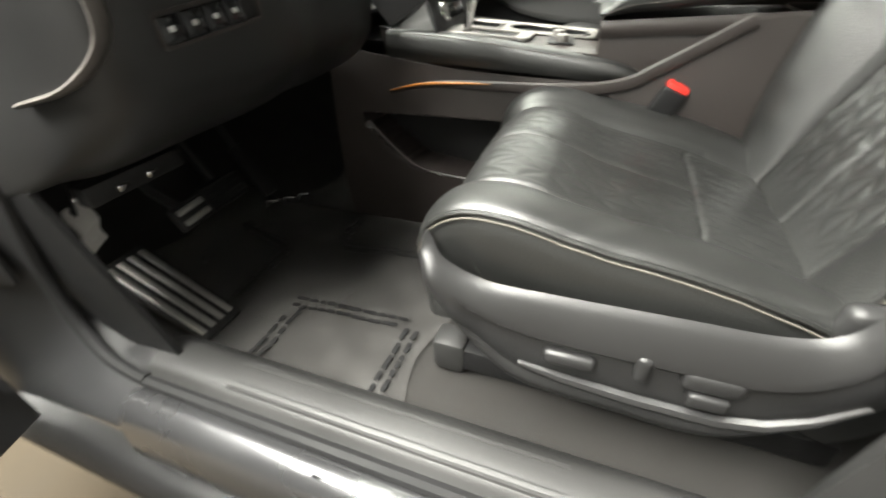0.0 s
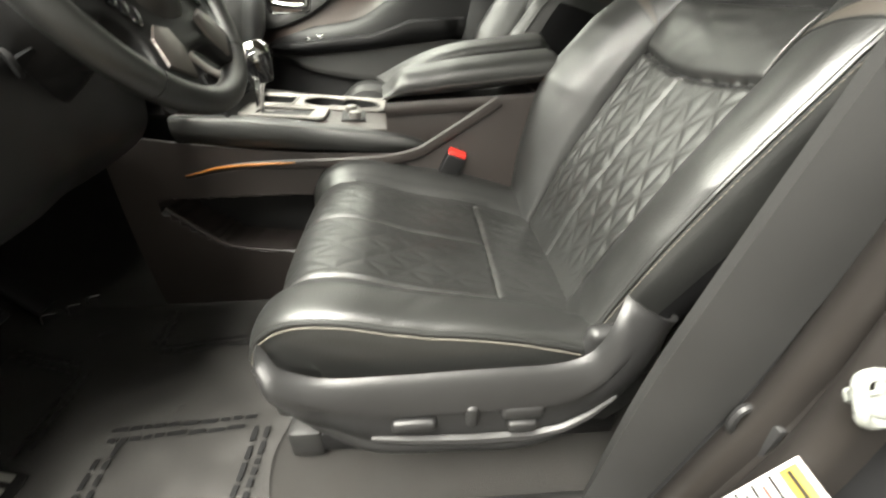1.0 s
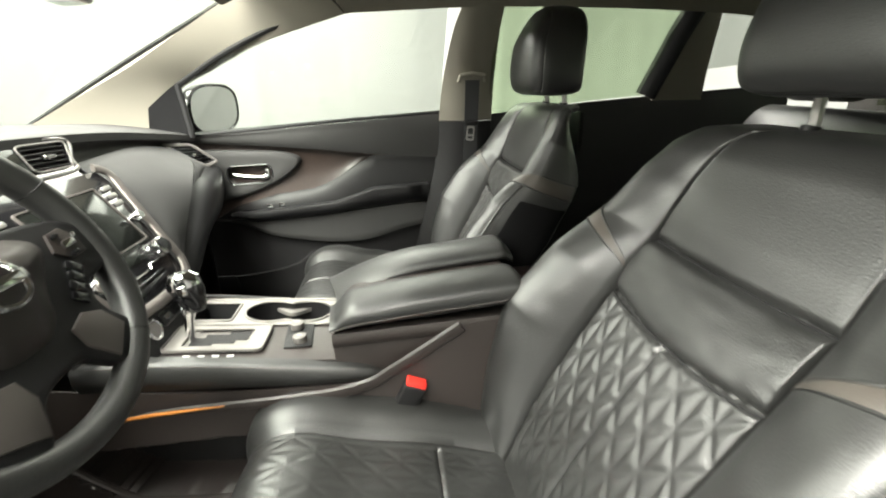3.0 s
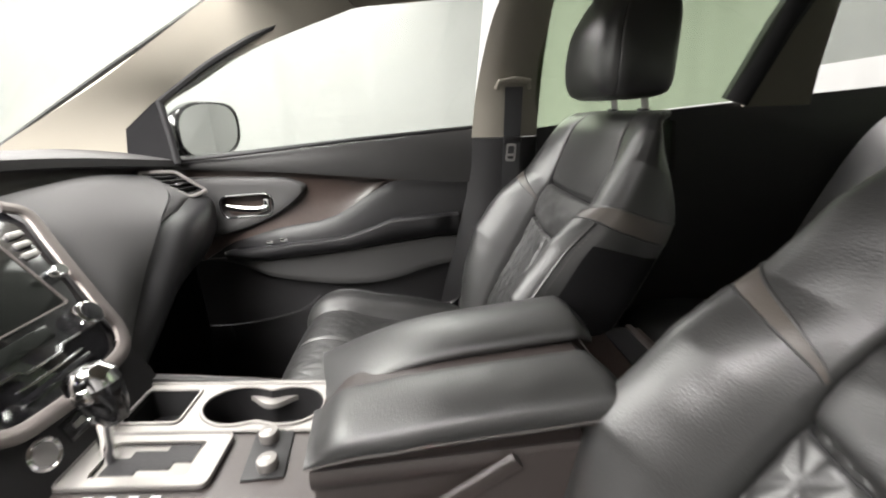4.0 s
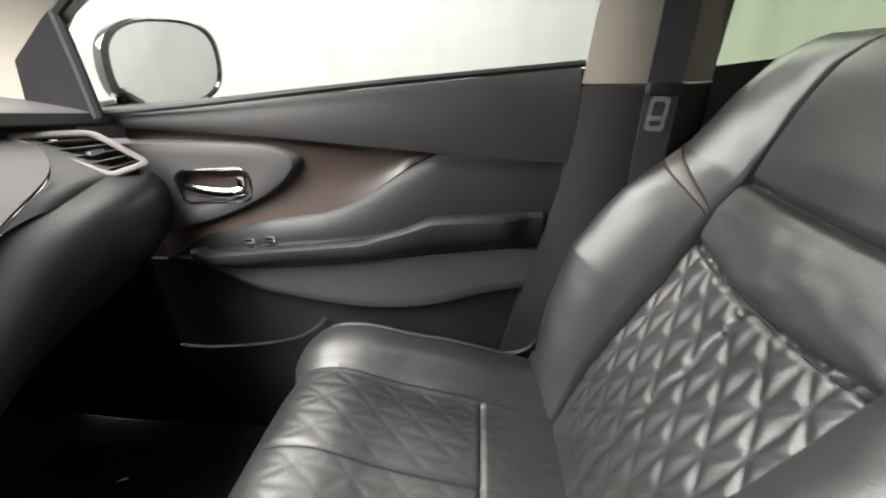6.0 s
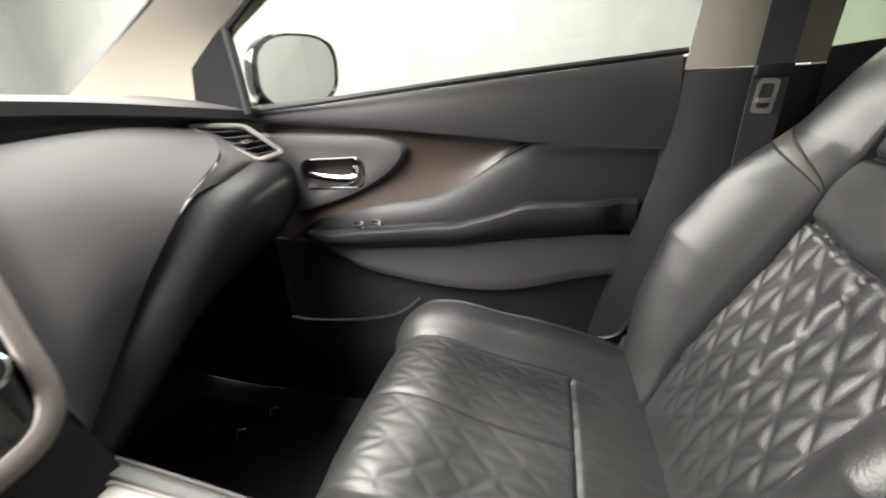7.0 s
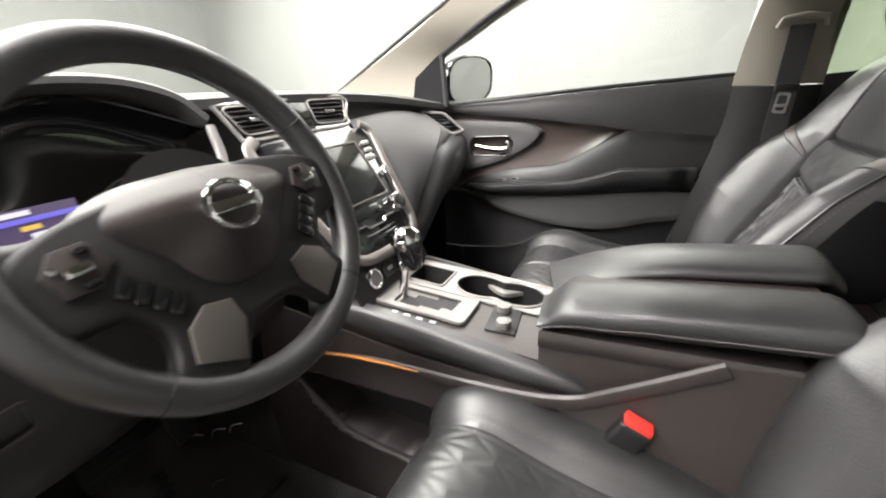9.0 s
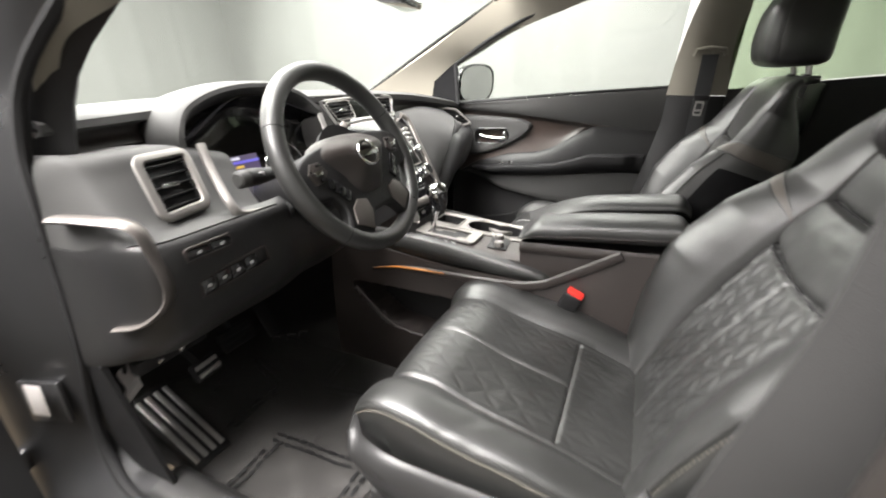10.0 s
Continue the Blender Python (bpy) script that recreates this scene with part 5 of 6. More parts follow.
def lid(u, v):
    sec = curve([(.010, 0, .953), (-.014, 0, .954), (-.023, 0, .963), (-.014, 0, .976), (.018, 0, .983), (.052, 0, .982), (.088, 0, .974), (.116, 0, .957), (.131, 0, .937), (.130, 0, .922), (.120, 0, .916)])(u)
    nose = 1 - smooth(0, .18, v)
    k = .14 + .86 * (1 - (1 - min(v / .55, 1)) ** 2.2)
    k *= 1 - .35 * smooth(.92, 1, v) ** 2
    pinch = 1 - .10 * nose ** 2 - .16 * smooth(.90, 1, v) ** 2
    return (.060 + (sec[0] - .060) * pinch, .034 - .392 * v + .022 * math.sin((sec[0] - .05) * 12) * (1 - v), .908 + (sec[2] - .908) * k + .040 * v)


part("armrest_core", rbox((.236, .34, .125), (.0, -.150, .843), .006), BROWN, con, "brown box below the armrest")
part("armrest_deck", sheet(lambda u, v: (-.044 + .040 * u, .022 - .372 * v, arm(.70, v)[2] - .002 - .006 * u), 6, 30, .030, True), BROWN, con, "brown deck between the two armrest halves")
body = part("armrest_body", sheet(arm, 70, 50, .004, True), LEATHER, con, "padded black leather console box")
part("armrest_front", Geo().add([arm(i / 30, 0) for i in range(31)], [tuple(range(31))]), LEATHER, body)
part("armrest_rear", Geo().add([arm(i / 30, 1) for i in range(31)], [tuple(range(31))[::-1]]), LEATHER, body)
part("armrest_stitch", tube([(p[0] - .0008, p[1], p[2]) for p in [arm(.155, v) for v in np.linspace(.02, 1, 40)]], .0008, 5), DARKTHREAD, body, "thin stitching")
part("armrest_base", sheet(lambda u, v: (-.124 - .004 * math.sin(math.pi * u), .018 - .37 * v, .878 + .028 * u + .018 * v), 6, 20, .006, True), BROWN, con, "brown edge below the padded box")
part("armrest_lid", sheet(lid, 60, 50, .004, True), LEATHER, con, "black leather armrest lid")
part("lid_front", Geo().add([lid(i / 30, 0) for i in range(31)], [tuple(range(31))]), LEATHER, con)
part("lid_rear", Geo().add([lid(i / 30, 1) for i in range(31)], [tuple(range(31))[::-1]]), LEATHER, con)
part("rear_frame", prism([(-.128, -.325), (.150, -.325), (.150, -.52), (-.128, -.52)], .02, Matrix.Translation((0, 0, .888)), .006), WOOD, con, "glossy brown rear console cover")
part("rear_slot", rbox((.20, .046, .004), (.045, -.468, .910), .002), RUBBER, con, "open rear slot")
part("rear_slot_edge", tube([(.146, -.394, .909), (-.10, -.394, .909)], .0018, 6), SILVER, con)
part("rear_slot_edge", rbox((.24, .013, .007), (.030, -.497, .911), .003), SATIN, con, "satin slot edge")
part("console_back", rbox((.27, .02, .48), (.01, -.52, .655), .006), PLASTIC, con)

# red belt buckle
buckle = thing("belt_buckle", (-.150, -.12, .66), "black belt buckle with a red release button", "belt buckle")
bf = axes((-.148, -.118, .765), (0, .92, .4), (-.12, -.4, .91))
part("buckle_body", rbox((.046, .075, .022), m=bf, bevel=.006, seg=3), PLASTIC, buckle)
part("red_button", rbox((.040, .024, .021), m=bf @ Matrix.Translation((.0, .034, .003)), bevel=.003), RED, buckle, "red release button")
part("buckle_strap", tube([(-.150, -.135, .735), (-.155, -.16, .66), (-.16, -.18, .58)], .02, 8, flat=.3), BELT, buckle)

# ---- steering wheel and column ----
wc, tilt = Vector((-.400, .3066, 1.151)), radians(26.3)
wf = axes(wc, (1, 0, 0), (0, math.sin(tilt), math.cos(tilt)))
wheel = thing("steering_wheel", wc, "black leather steering wheel with silver spokes", "steering wheel")
R = .1816
W = lambda x, y, z=0.0: tuple(wf @ Vector((x, y, z)))
part("rim", tube([W(R * math.cos(a), R * math.sin(a)) for a in np.linspace(0, 2 * math.pi, 97)[:-1]], (.0178), 14, True, 1.12, tuple(wf.to_3x3() @ Vector((0, 0, 1)))), LEATHER, wheel, "leather wrapped rim")
for a in (25, 155, 228, 312):
    c = radians(a)
    d = np.array((math.cos(c), math.sin(c)))
    t = np.array((-d[1], d[0]))
    ringpts = [W(*(d * (R + .0172 * math.cos(b))), .0172 * 1.15 * math.sin(b)) for b in np.linspace(0, 2 * math.pi, 19)[:-1]]
    part("rim_seam", tube(ringpts, .0010, 5, True), RUBBER, wheel)


TURN_W = radians(4)
wr = wf @ Matrix.Rotation(TURN_W, 4, "Z")
half = [(150, .078), (167, .132), (176, .168), (184, .171), (193, .171), (198, .168), (202, .150), (205, .136), (211, .131), (218, .134), (223, .148), (226, .168), (232, .172), (241, .172), (247, .170), (250, .150), (253, .130), (260, .119)]
loop = [(r * math.cos(radians(a)), r * math.sin(radians(a)), 0) for a, r in half]
loop = loop + [(-x, y, 0) for x, y, _ in loop[::-1]]
plate_out = [p[:2] for p in samples(loop, 110)]
part("spoke_plate", prism(plate_out, .022, wr @ Matrix.Translation((0, 0, -.010)), .007, 3), PLASTIC, wheel, "dark three-armed spoke plate", 50)
for q in (-1, 1):
    ins = [(225, .128), (229, .104), (244, .096), (250, .118), (247, .158), (230, .158)]
    part("spoke_insert", prism([(q * -r * math.cos(radians(a)) * -1, r * math.sin(radians(a))) for a, r in ins][::-q], .006, wr @ Matrix.Translation((0, 0, .010)), .003, 2), SATIN, wheel, "satin silver spoke insert")
# air bag cover: dome with a soft edge
hub = curve([(0, .051, 0), (.06, .047, 0), (.102, .034, 0), (.120, .014, 0), (.106, -.008, 0), (.080, -.036, 0), (.060, -.070, 0), (.034, -.090, 0), (0, -.094, 0), (-.034, -.090, 0), (-.060, -.070, 0), (-.080, -.036, 0), (-.106, -.008, 0), (-.120, .014, 0), (-.102, .034, 0), (-.06, .047, 0), (0, .051, 0)])


def dome(u, v):
    p = hub(u)
    k = math.sin(v * math.pi / 2)
    crease = .004 * math.exp(-((p[1] * (1 - v) - .02) / .01) ** 2) * v
    return W(p[0] * (1 - v), -.010 * v + p[1] * (1 - v), -.012 + .050 * k ** .55 + crease)


part("airbag_cover", sheet(dome, 70, 16, 0), BROWN, wheel, "dark grey airbag cover", 70)
em = thing("wheel_emblem", wf @ Vector((0, -.008, .038)), "round chrome emblem with a cross bar on the wheel", "emblem")
part("emblem_ring", tube([W(.027 * math.cos(a), -.008 + .024 * math.sin(a), .041) for a in np.linspace(0, 2 * math.pi, 37)[:-1]], .0034, 8, True), CHROME, em)
part("emblem_bar", rbox((.064, .013, .005), m=wf @ Matrix.Translation((0, -.008, .0415)), bevel=.002), CHROME, em)
for s in (-1, 1):
    part("button_pad", prism([(s * x, y) for x, y in ((.116, .012), (.140, .012), (.153, -.004), (.148, -.026), (.122, -.026), (.106, -.010))][::s], .005, wr @ Matrix.Translation((0, 0, .0105)), .002), BROWN, wheel, "button pad")
    for k, (x, y, w, h, m_) in enumerate(((.131, -.008, .020, .010, CHROME), (.122, .006, .012, .006, GLOSS), (.146, -.002, .006, .008, CHROME), (.128, -.021, .014, .006, GLOSS))):
        part("button", rbox((w, h, .007), m=wr @ Matrix.Translation((s * x, y, .0165)), bevel=.003), m_, wheel)
    for k in range(4):
        an = radians(-18 - 7.5 * k)
        part("button", rbox((.012, .022, .006), m=wr @ Matrix.Translation((s * (.112 - .009 * k), -.034 - .0105 * k, .0135)) @ pose(0, 0, 0, 0, 0, s * 40), bevel=.0025), GLOSS, wheel, "small black button")
part("boss", lathe([(.055, -.06), (.070, -.03), (.075, -.012)], 24, wf), PLASTIC, wheel)
col = thing("steering_column", (-.398, .45, 1.06), "dark plastic steering column cover", "steering column")
cbase, cend = Vector(wf @ Vector((0, -.012, -.055))), Vector(wf @ Vector((0, -.012, -.27)))
part("shroud", tube([cbase, cbase.lerp(cend, .3), cbase.lerp(cend, .7), cend], [.062, .070, .074, .074], 20, flat=.9), PLASTIC, col)
part("shroud_lower", loft([[(-.465, .40, 1.06), (-.398, .39, 1.02), (-.33, .40, 1.06)], [(-.475, .46, 1.03), (-.398, .45, .975), (-.32, .46, 1.03)], [(-.475, .54, 1.0), (-.398, .53, .93), (-.32, .54, 1.0)]], 12, 10, .005, True), PLASTIC, col)
part("lock_ring", lathe([(.017, 0), (.017, .006), (.013, .008), (.011, .004)], 20, axes((-.478, .425, 1.045), (.4, .6, 0), (0, .3, .95))), RUBBER, col)
st = thing("indicator_stalk", (-.46, .42, 1.13), "black indicator stalk behind the wheel", "stalk")
part("arm", tube(samples([(-.45, .425, 1.128), (-.52, .42, 1.130), (-.575, .415, 1.134)], 8), [.010, .0105, .011, .012, .013, .015, .0165, .0165, .0165], 14), PLASTIC, st)
part("end_cap", lathe([(.0165, 0), (.0160, .016), (.012, .020)], 16, axes((-.575, .415, 1.134), (0, 1, .05), (0, 0, 1)) @ pose(0, 0, 0, 0, 180, 0)), SOFT, st)
part("stalk_mark", rbox((.012, .002, .008), (-.548, .4035, 1.138), .0005), WHITEPRINT, st)
st2 = thing("wiper_stalk", (-.33, .42, 1.13), "black wiper stalk behind the wheel", "stalk")
part("arm", tube(samples([(-.345, .425, 1.128), (-.28, .42, 1.130), (-.225, .415, 1.134)], 8), [.010, .0105, .011, .011, .012, .012, .013, .013, .013], 14), PLASTIC, st2)

# ---- driver footwell ----
dp = thing("foot_rest", (-.65, .75, .44), "metal striped foot rest pedal", "pedal")
ff = axes((-.655, .735, .492), (1, 0, 0), (0, .86, .50))
part("plate", rbox((.095, .25, .012), m=ff, bevel=.006), PLASTIC, dp)
for k in range(4):
    part("metal_strip", rbox((.012, .22, .006), m=ff @ Matrix.Translation((-.034 + .0225 * k, 0, .008)), bevel=.002), SILVER, dp, "brushed metal strip")
pb = thing("parking_brake_pedal", (-.61, .64, .60), "small foot parking brake pedal with metal bars", "pedal")
pf = axes((-.608, .640, .668), (1, .1, 0), (0, .45, .89))
part("pad", rbox((.070, .045, .018), m=pf, bevel=.006), RUBBER, pb)
for k in (-1, 1):
    part("metal_bar", rbox((.058, .011, .005), m=pf @ Matrix.Translation((0, k * .010, .010)), bevel=.002), SILVER, pb)
part("arm", tube([(-.608, .648, .665), (-.607, .72, .70), (-.605, .82, .80)], .010, 8), PLASTIC, pb)
bk = thing("brake_pedal", (-.42, .80, .58), "black rubber brake pedal", "pedal")
part("pad", rbox((.115, .065, .018), m=axes((-.405, .80, .588), (1, 0, 0), (0, .55, .83)), bevel=.008), RUBBER, bk)
for k in range(4):
    part("rib", rbox((.100, .006, .005), m=axes((-.405, .80, .588), (1, 0, 0), (0, .55, .83)) @ Matrix.Translation((0, -.022 + .015 * k, .010)), bevel=.002), RUBBER, bk)
part("arm", tube([(-.405, .81, .59), (-.405, .88, .70), (-.405, .90, .85)], .011, 8), PLASTIC, bk)
ac = thing("accelerator_pedal", (-.26, .84, .50), "slim black accelerator pedal", "pedal")
part("pad", rbox((.050, .15, .014), m=axes((-.262, .84, .57), (1, 0, 0), (0, .5, .86)), bevel=.006), PLASTIC, ac)
part("arm", tube([(-.262, .87, .62), (-.262, .93, .72), (-.262, .95, .82)], .010, 8), PLASTIC, ac)
ub = thing("under_dash_bracket", (-.69, .62, .78), "black under-dash bracket with bright bolts", "bracket")
part("bracket", rbox((.15, .03, .03), (-.69, .60, .785), .006), PLASTIC, ub)
for x in (-.715, -.67):
    part("bolt", rbox((.022, .012, .012), m=Matrix.Translation((x, .590, .782)) @ pose(0, 0, 0, 20, 0, 15), bevel=.003), CHROME, ub)
part("fuse_cover", sheet(lambda u, v: (-.755 + .045 * u, .68 + .03 * u + .008 * math.sin(9 * v), .67 + .075 * v), 4, 8, .004), PAPER, ub, "pale plastic wiring cover")
solo("kick_panel", strip([(-.765, .55, .43), (-.765, .78, .43), (-.73, 1.10, .50), (-.70, 1.2, .62)], [(-.785, .64, .80), (-.785, .80, .86), (-.76, 1.05, .95), (-.72, 1.2, .98)], 10, .01, 0, (1, 0, 0), True), PLASTIC,
            "black plastic kick panel beside the footwell", "trim panel", "structure")
solo("kick_panel_passenger", strip([(.73, .58, .42), (.73, .80, .42), (.71, 1.05, .48), (.68, 1.2, .62)], [(.735, .58, .95), (.735, .80, .95), (.73, 1.05, .95), (.70, 1.2, .98)], 10, .01), PLASTIC,
     "black plastic kick panel beside the footwell", "trim panel", "structure")
solo("firewall", sheet(lambda u, v: (-.75 + 1.5 * u, 1.20 + .02 * math.sin(6 * u), .55 + .68 * v), 10, 4, .02, True), CARPET, "black carpeted firewall", "car wall", "structure")
solo("scuttle", sheet(lambda u, v: (-.75 + 1.5 * u, .70 + .52 * v, .885 - .02 * u * (1 - u)), 6, 4, .01, True), PLASTIC, "black underside below the dashboard", "trim panel", "structure")

# floor film with printed blocks, over the carpet
def film_z(x, y):
    return .427 + .004 * math.sin(23 * x + 7 * y) * math.sin(17 * y - 5 * x) + .003 * math.sin(60 * x) * math.sin(41 * y) + .10 * smooth(.80, .98, y) ** 2 - .012 * smooth(.5, -.1, y)


film = thing("floor_protector", (-.40, .5, .425), "clear protective plastic film with printed blocks on the floor", "floor film")
fl = part("film", sheet(lambda u, v: (-.700 + .54 * u - .02 * v, .21 + .71 * v + .02 * math.sin(9 * u), film_z(-.700 + .54 * u, .21 + .71 * v)), 60, 60, .0012), FILM, film, "clear plastic film", 80)
def print_row(x0, y0, x1, y1, n, gap=.020, wide=.009):
    """Two rows of printed blocks side by side along a line."""
    d = Vector((x1 - x0, y1 - y0, 0))
    t = d.normalized()
    side = Vector((-t.y, t.x, 0))
    rnd = random.Random(n * 7 + round(x0 * 1000))
    for row in (-1, 1):
        at = 0.0
        while at < d.length - .01:
            w = rnd.uniform(.010, .032)
            c = Vector((x0, y0, 0)) + t * (at + w / 2) + side * (row * gap / 2)
            part("print_bar", rbox((w, wide, .0010), m=axes((c.x, c.y, film_z(c.x, c.y) + .0030), t, side), bevel=0), PRINT, film)
            at += w + .0055


for k, line in enumerate(((-.705, .520, -.575, .520), (-.545, .535, -.530, .285), (-.545, .262, -.690, .268), (-.500, .850, -.340, .872), (-.325, .860, -.380, .690), (-.395, .672, -.560, .676), (-.335, .545, -.315, .350), (-.325, .560, -.215, .562))):
    print_row(*line, k)
for i, (x, y) in enumerate(((-.24, .86), (-.20, .83), (-.17, .80), (-.30, .70), (-.52, .43))):
    part("film_fold", tube(samples([(x, y, film_z(x, y) + .003), (x + .015, y + .008, film_z(x, y) + .016 - .002 * i), (x + .035, y - .006, film_z(x, y) + .006)], 8), .0022, 6), CHROME if i < 3 else FILM, film, "bright crumpled edge")
mat2 = solo("passenger_floor_mat", sheet(lambda u, v: (.20 + .44 * u, .26 + .62 * v, .432 + .10 * smooth(.80, .98, .26 + .62 * v) ** 2), 12, 12, .008), RUBBER, "black rubber passenger floor mat", "floor mat")
mat2.location.z = .0
for i, (x, y) in enumerate(((.30, .78), (.38, .80), (.52, .64), (.60, .60))):
    solo("crumpled_wrap", tube(samples([(x, y, .448), (x + .012, y + .01, .458), (x + .028, y, .449)], 6), .003, 6), CHROME, "small bright scrap of crumpled clear film on the floor", "film scrap")

# ---- driver side door opening ----
def edge_line(off_x, off_y):
    return [(-.797 + off_x, .60, .485 + .4 * (off_x + .025)), (-.796 + off_x, .635, .487 + .4 * (off_x + .025)), (-.792 + off_x, .665 + off_y * .4, .505), (-.780 + off_x, .695 + off_y * .8, .55), (-.773 + off_x, .695 + off_y, .64), (-.770 + off_x, .672 + off_y, .73), (-.768 + off_x, .642 + off_y, .82), (-.768 + off_x, .610 + off_y, .95), (-.766 + off_x, .585 + off_y, 1.12), (-.758 + off_x, .580 + off_y, 1.22), (-.735 + off_x, .53 + off_y, 1.33), (-.69 + off_x, .34 + off_y, 1.465), (-.655 + off_x, .12 + off_y, 1.545), (-.64 + off_x, -.2 + off_y, 1.58), (-.64 + off_x, -.6 + off_y, 1.585)]


solo("hinge_pillar_trim", strip(edge_line(.03, .02), edge_line(-.02, .10), 40, .012, .01, (-1, 0, 0), True), PLASTIC, "dark plastic front pillar trim in the door opening", "pillar trim", "structure")
solo("door_seal", tube(samples(edge_line(-.025, .05), 60), .011, 8), RUBBER, "black rubber door opening seal", "seal", "structure")
solo("body_side_front", strip(edge_line(-.030, .06), [(-.885, .60, .44), (-.887, .68, .44), (-.890, .80, .435), (-.890, .96, .42), (-.890, 1.0, .60), (-.888, .98, .73), (-.888, .95, .82), (-.885, .92, .95), (-.88, .88, 1.12), (-.87, .86, 1.22), (-.83, .78, 1.33), (-.78, .55, 1.465), (-.74, .35, 1.545), (-.72, .05, 1.58), (-.72, -.4, 1.585)], 48, .012, .012, (-1, 0, 0), True), PAINT, "dark grey painted front pillar of the car body", "car body", "structure")
hg = thing("pillar_bracket", (-.80, .88, .70), "grey steel bracket on the front pillar with a pale label", "bracket")
part("hinge_plate", rbox((.09, .10, .012), m=axes((-.840, .80, .70), (.344, -.94, 0), (0, .05, 1)), bevel=.004), PAINT, hg)
part("label", rbox((.036, .075, .002), m=axes((-.852, .782, .722), (.344, -.94, -.12), (-.05, .1, 1)) @ Matrix.Translation((0, 0, .006)), bevel=.0005), PAPER, hg, "pale paper label")
# centre pillar, driver side
solo("b_pillar_trim", strip([(-.725, -.272, .46), (-.735, -.276, .62), (-.737, -.292, .77), (-.737, -.332, .97), (-.735, -.366, 1.12), (-.73, -.380, 1.232)],
                            [(-.750, -.315, .46), (-.753, -.345, .62), (-.754, -.378, .77), (-.752, -.408, .97), (-.746, -.436, 1.12), (-.738, -.456, 1.228)], 24, .02, .004, (-1, 0, 0), True), PILLARTRIM,
     "dark grey plastic lower centre pillar trim", "pillar trim", "structure")
solo("b_pillar_upper", strip([(-.735, -.385, 1.236), (-.715, -.405, 1.32), (-.67, -.43, 1.48), (-.64, -.44, 1.58)], [(-.745, -.455, 1.228), (-.725, -.475, 1.32), (-.68, -.49, 1.48), (-.65, -.50, 1.58)], 12, .02, .02, (-1, 0, 0), True), CREAM,
     "cream upper centre pillar trim", "pillar trim", "structure")
solo("b_pillar_seal", tube(samples([(-.760, -.325, .47), (-.764, -.355, .62), (-.765, -.388, .77), (-.762, -.418, .97), (-.755, -.444, 1.12), (-.747, -.460, 1.24), (-.70, -.49, 1.50)], 40), .010, 8), RUBBER, "black rubber door seal on the centre pillar", "seal", "structure")
LINE = curve([(-.762, -.330, .46), (-.766, -.362, .62), (-.768, -.392, .77), (-.767, -.410, .94), (-.765, -.420, 1.06), (-.760, -.430, 1.15), (-.752, -.446, 1.26), (-.70, -.490, 1.52)])
FACE = curve([(0, -.012, 0), (-.010, .000, 0), (-.022, .007, 0), (-.030, .002, 0), (-.038, -.010, 0), (-.052, -.010, 0), (-.058, .004, 0), (-.066, .011, 0), (-.074, .005, 0), (-.080, -.022, 0), (-.086, -.040, 0)])
# Pillar and door edge carry their shade in the base colour.
solo("b_pillar_body", sheet(lambda u, v: tuple(LINE(v) + FACE(u) * (1 + .2 * math.sin(9 * v) * smooth(.4, .7, u))), 60, 50, .010, True), JAMB, "painted centre pillar with pressed ridges, darkened for the shade on it", "car body", "structure")
rd = thing("rear_left_door", (-.88, -1.0, .45), "closed dark grey painted rear door with its window", "car door")
part("shut_face", sheet(lambda u, v: tuple(LINE(v) + np.array((-.084 - .060 * u - .05 * smooth(.5, 0, v) * u, -.030 + .012 * math.sin(math.pi * u) - .03 * smooth(.85, 1, u), 0))), 16, 40, .010, True), SHUT, rd, "edge of the closed rear door, darkened for the shade on it")
part("edge_bead", tube([tuple(LINE(v) + np.array((-.142 - .05 * smooth(.5, 0, v), -.036, 0))) for v in np.linspace(0, .95, 40)], .008, 8), JAMB, rd, "rounded painted door edge, in the shade-darkened paint")
part("skin", strip([(-.905, -.405, .40), (-.912, -.410, .70), (-.900, -.43, 1.0), (-.880, -.46, 1.18)], [(-.905, -1.5, .42), (-.915, -1.5, .70), (-.905, -1.5, 1.0), (-.88, -1.5, 1.22)], 16, .02, .01, (-1, 0, 0), True), PAINT, rd)
pane = part("glass", strip([(-.865, -.48, 1.18), (-.80, -.53, 1.40), (-.72, -.56, 1.56)], [(-.88, -1.5, 1.22), (-.80, -1.5, 1.40), (-.72, -1.5, 1.56)], 8, .004, 0, (1, 0, 0), True), PRIVACY, rd, "green tinted window")
pane.visible_shadow = False
sk = thing("door_striker", (-.83, -.36, .81), "steel door striker bolted to the pillar", "striker")
part("plate", rbox((.010, .062, .050), m=axes((-.785, -.388, .735), (0, 1, 0), (1, 0, 0)), bevel=.004), SEATPLASTIC, sk)
part("loop", tube(samples([(-.784, -.385, .755), (-.786, -.368, .757), (-.787, -.362, .740), (-.786, -.368, .722), (-.784, -.385, .715)], 20), .005, 8), SEATPLASTIC, sk)
lb = thing("tyre_pressure_label", (-.80, -.46, .70), "white paper label with yellow block and printed bars on the pillar", "label")
lf = axes((-.860, -.356, .706), (-.97, -.10, -.16), (-.15, -.20, .97)) @ Matrix.Diagonal((.76, 1, 1, 1))
part("sheet", rbox((.062, .135, .0012), m=lf, bevel=.0003), PAPER, lb)
part("yellow_block", rbox((.052, .022, .001), m=lf @ Matrix.Translation((0, .052, .0012)), bevel=.0003), YELLOW, lb)
part("heading_bar", rbox((.044, .004, .001), m=lf @ Matrix.Translation((0, .052, .002)), bevel=.0), RUBBER, lb)
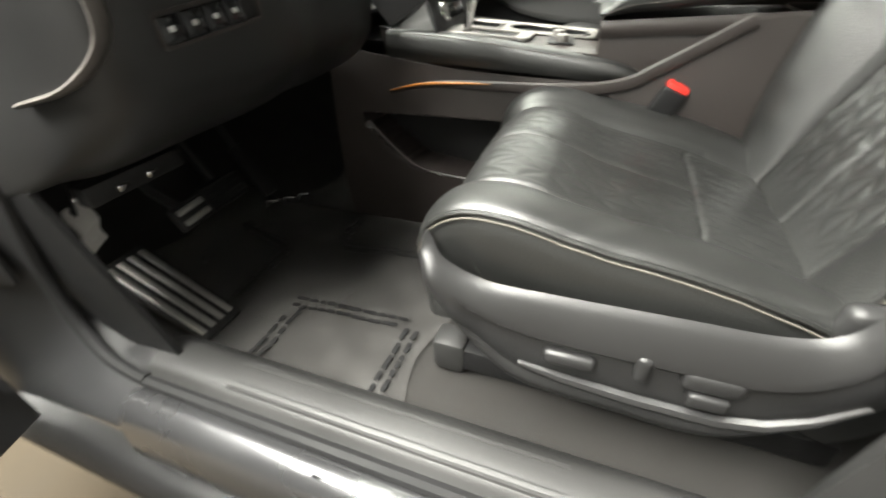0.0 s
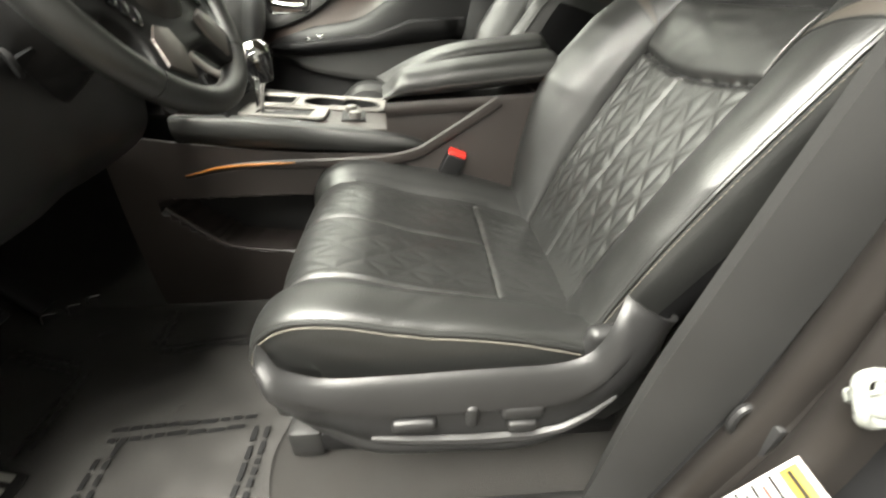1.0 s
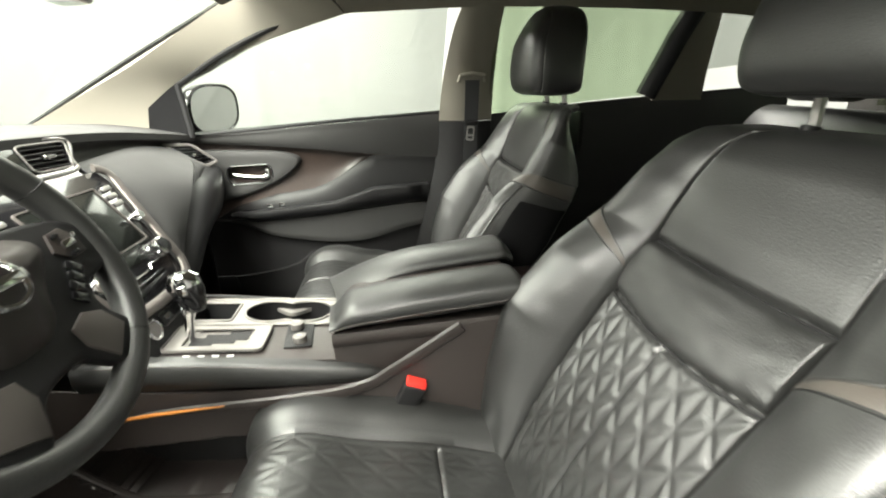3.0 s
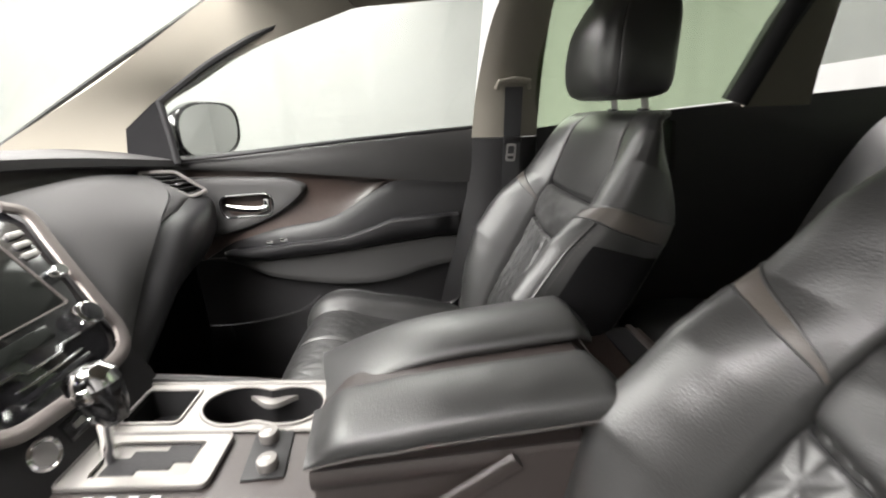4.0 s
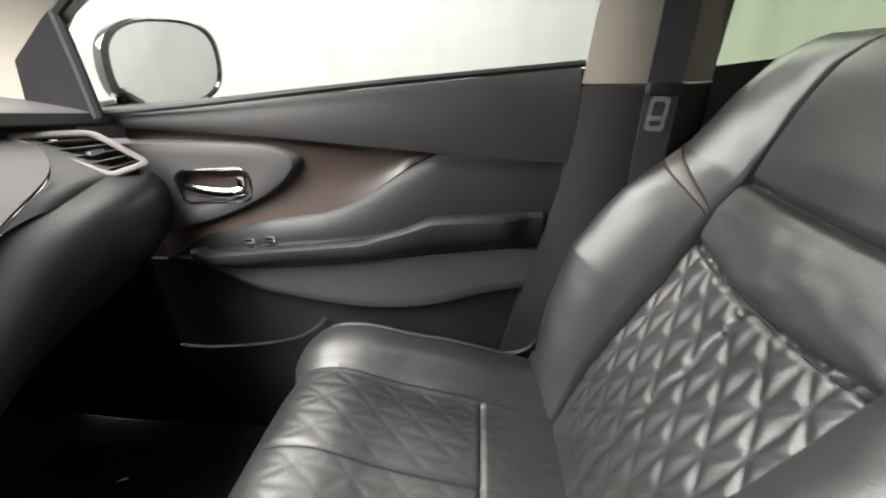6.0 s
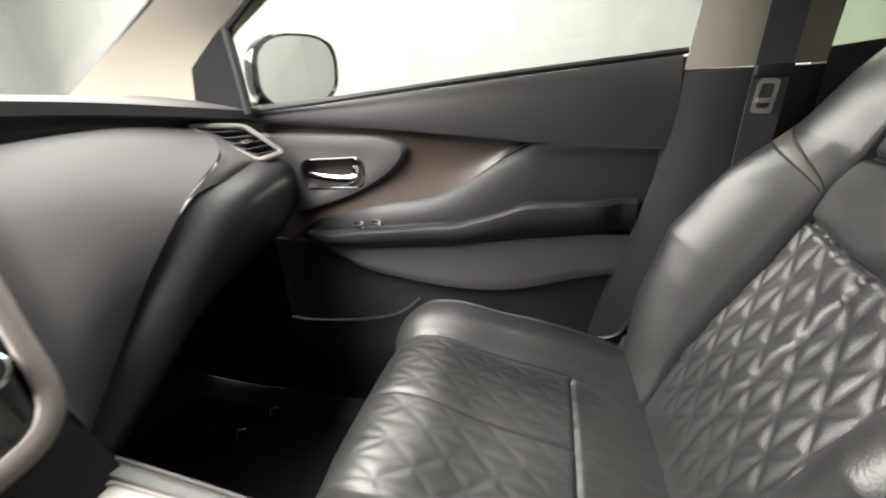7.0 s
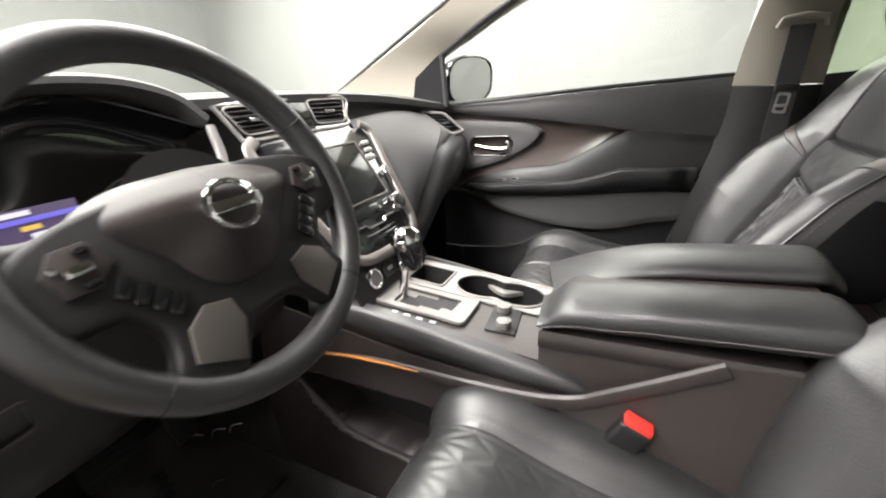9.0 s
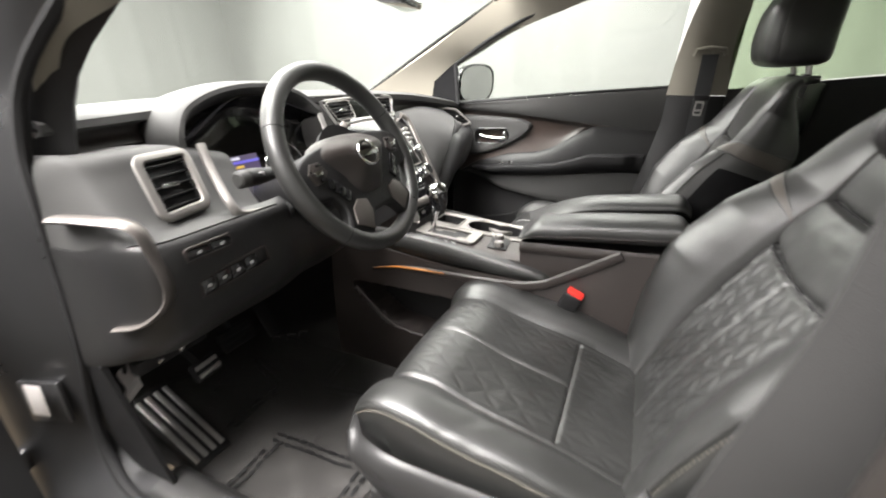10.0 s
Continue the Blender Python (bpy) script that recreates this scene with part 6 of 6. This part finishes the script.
for k in range(8):
    part("text_bar", rbox((.050 - .012 * (k % 2), .0035, .001), m=lf @ Matrix.Translation((-.002, .030 - .012 * k, .0012)), bevel=.0), RED if k == 1 else SEATPLASTIC, lb)
CLIPGREY = mat("milky_plastic", (0.30, 0.31, 0.29), 0.3, vary=0.3, vary_size=60)
clip = thing("door_latch_clip", (-.88, -.47, .86), "pale crumpled plastic latch ring on the rear door edge", "latch clip")
cf2 = axes((-.862, -.380, .868), (.25, .90, .35), (.1, -.4, .9))
ring_pts = [tuple(cf2 @ Vector((.026 * math.cos(a) * (1 + .12 * math.sin(3 * a)), .020 * math.sin(a), .006 * math.sin(2 * a)))) for a in np.linspace(0, 2 * math.pi, 33)[:-1]]
part("ring", tube(ring_pts, .005, 8, True), CLIPGREY, clip)
part("cover", sheet(lambda u, v: tuple(cf2 @ Vector((-.014 + .032 * u, -.015 + .030 * v, .008 + .008 * math.sin(5 * u + 3) * math.sin(7 * v)))), 12, 12, .003), CLIPGREY, clip)

# ---- rear seat and rear cabin ----
rs = thing("rear_bench", (0, -1.2, .40), "black leather rear bench seat", "rear seat")
part("cushion", loft([[(-.66, -.78, .50), (0, -.78, .52), (.66, -.78, .50)], [(-.66, -.76, .66), (0, -.76, .68), (.66, -.76, .66)], [(-.66, -.95, .70), (0, -.95, .70), (.66, -.95, .70)], [(-.66, -1.25, .64), (0, -1.25, .64), (.66, -1.25, .64)]], 24, 20, .05, True), LEATHER, rs)
part("backrest", loft([[(-.66, -1.20, .62), (0, -1.20, .62), (.66, -1.20, .62)], [(-.67, -1.30, .90), (0, -1.31, .90), (.67, -1.30, .90)], [(-.64, -1.40, 1.18), (0, -1.41, 1.18), (.64, -1.40, 1.18)], [(-.60, -1.46, 1.26), (0, -1.47, 1.25), (.60, -1.46, 1.26)], [(-.60, -1.54, 1.22), (0, -1.54, 1.22), (.60, -1.54, 1.22)]], 24, 24, .05, True), LEATHER, rs)
for x in (-.40, .42):
    part("headrest", rbox((.26, .10, .17), (x, -1.47, 1.36), .045, 4), LEATHER, rs, "rear headrest")
solo("rear_buckle", tube(samples([(.30, -1.12, .66), (.30, -1.10, .74), (.29, -1.09, .78)], 6), .012, 8), CHROME, "chrome rear belt tongue above the rear bench", "belt buckle")
rv = thing("rear_view_mirror", (0, .43, 1.52), "black interior rear-view mirror", "mirror")
mm = axes((.025, .425, 1.496), (.98, .17, 0), (0, .1, 1))
part("housing", rbox((.25, .03, .065), m=mm, bevel=.014, seg=3), GLOSS, rv)
part("stem", tube([(-.005, .45, 1.54), (-.003, .48, 1.58), (0, .50, 1.585)], .014, 8), PLASTIC, rv)
vs = solo("sun_visor", rbox((.36, .16, .020), m=axes((.33, .24, 1.588), (1, 0, -.05), (0, 1, -.40)), bevel=.008), CREAM, "cream folded-up sun visor on the passenger side", "sun visor")
# air bag marks on the front pillars
for s in (1,):
    solo("airbag_tag", tube([tuple(axes((.7150, .745, 1.291), (.04, .88, -.48), (.335, -.464, -.822)) @ Vector((x, y, .004))) for x, y in rounded(.062, .044, .014, 6)], .0022, 6, True), CREAM, "small moulded oval mark on the cream windscreen pillar", "pillar mark")
# rear glass area
solo("tailgate_trim", strip([(-.60, -1.90, 1.25), (0, -1.95, 1.25), (.60, -1.90, 1.25)], [(-.55, -1.80, 1.60), (0, -1.85, 1.62), (.55, -1.80, 1.60)], 8, .01, 0, (0, 1, 0)), PRIVACY, "tinted tailgate window", "window", "structure")

# ---- the driver's door, standing open ----
od = thing("open_front_door", (-.95, .95, .40), "driver's door swung wide open, black inner panel", "car door")
DF = axes((-.915, .955, .36), (-.965, -.26, 0), (0, 0, 1))


def door_inner(u, v):
    z = .86 * v
    x = .02 + .98 * u
    bulge = .035 * smooth(0, .08, v) * smooth(1.0, .9, v) * smooth(0, .06, u) + .035 * math.exp(-((v - .62) / .07) ** 2) * smooth(.12, .3, u)
    return tuple(DF @ Vector((x, z, bulge)))


part("inner_panel", sheet(door_inner, 40, 40, .05), PLASTIC, od, "black plastic door lining")
part("edge_skin", prism([(0, 0), (1.05, 0), (1.05, .88), (0, .88)], .012, DF @ Matrix.Translation((0, -.005, -.085)), .004), PAINT, od, "dark grey painted door skin")
part("door_end", rbox((.016, .88, .085), m=DF @ Matrix.Translation((.004, .435, -.03)), bevel=.005), PAINT, od)
part("speaker_ring", tube([tuple(DF @ Vector((.20 + .085 * math.cos(a), .17 + .085 * math.sin(a), .040))) for a in np.linspace(0, 2 * math.pi, 33)[:-1]], .006, 8, True), SEATPLASTIC, od, "round speaker rim")
part("speaker_grille", lathe([(.083, 0), (.06, .006), (.0, .008)], 32, DF @ Matrix.Translation((.20, .17, .036))), RUBBER, od)
part("check_strap", rbox((.10, .022, .012), m=DF @ Matrix.Translation((-.045, .42, -.02)), bevel=.003), SATIN, od, "steel check strap")
for z in (.16, .66):
    part("hinge", rbox((.07, .05, .035), m=DF @ Matrix.Translation((-.025, z, -.03)), bevel=.006), PAINT, od)
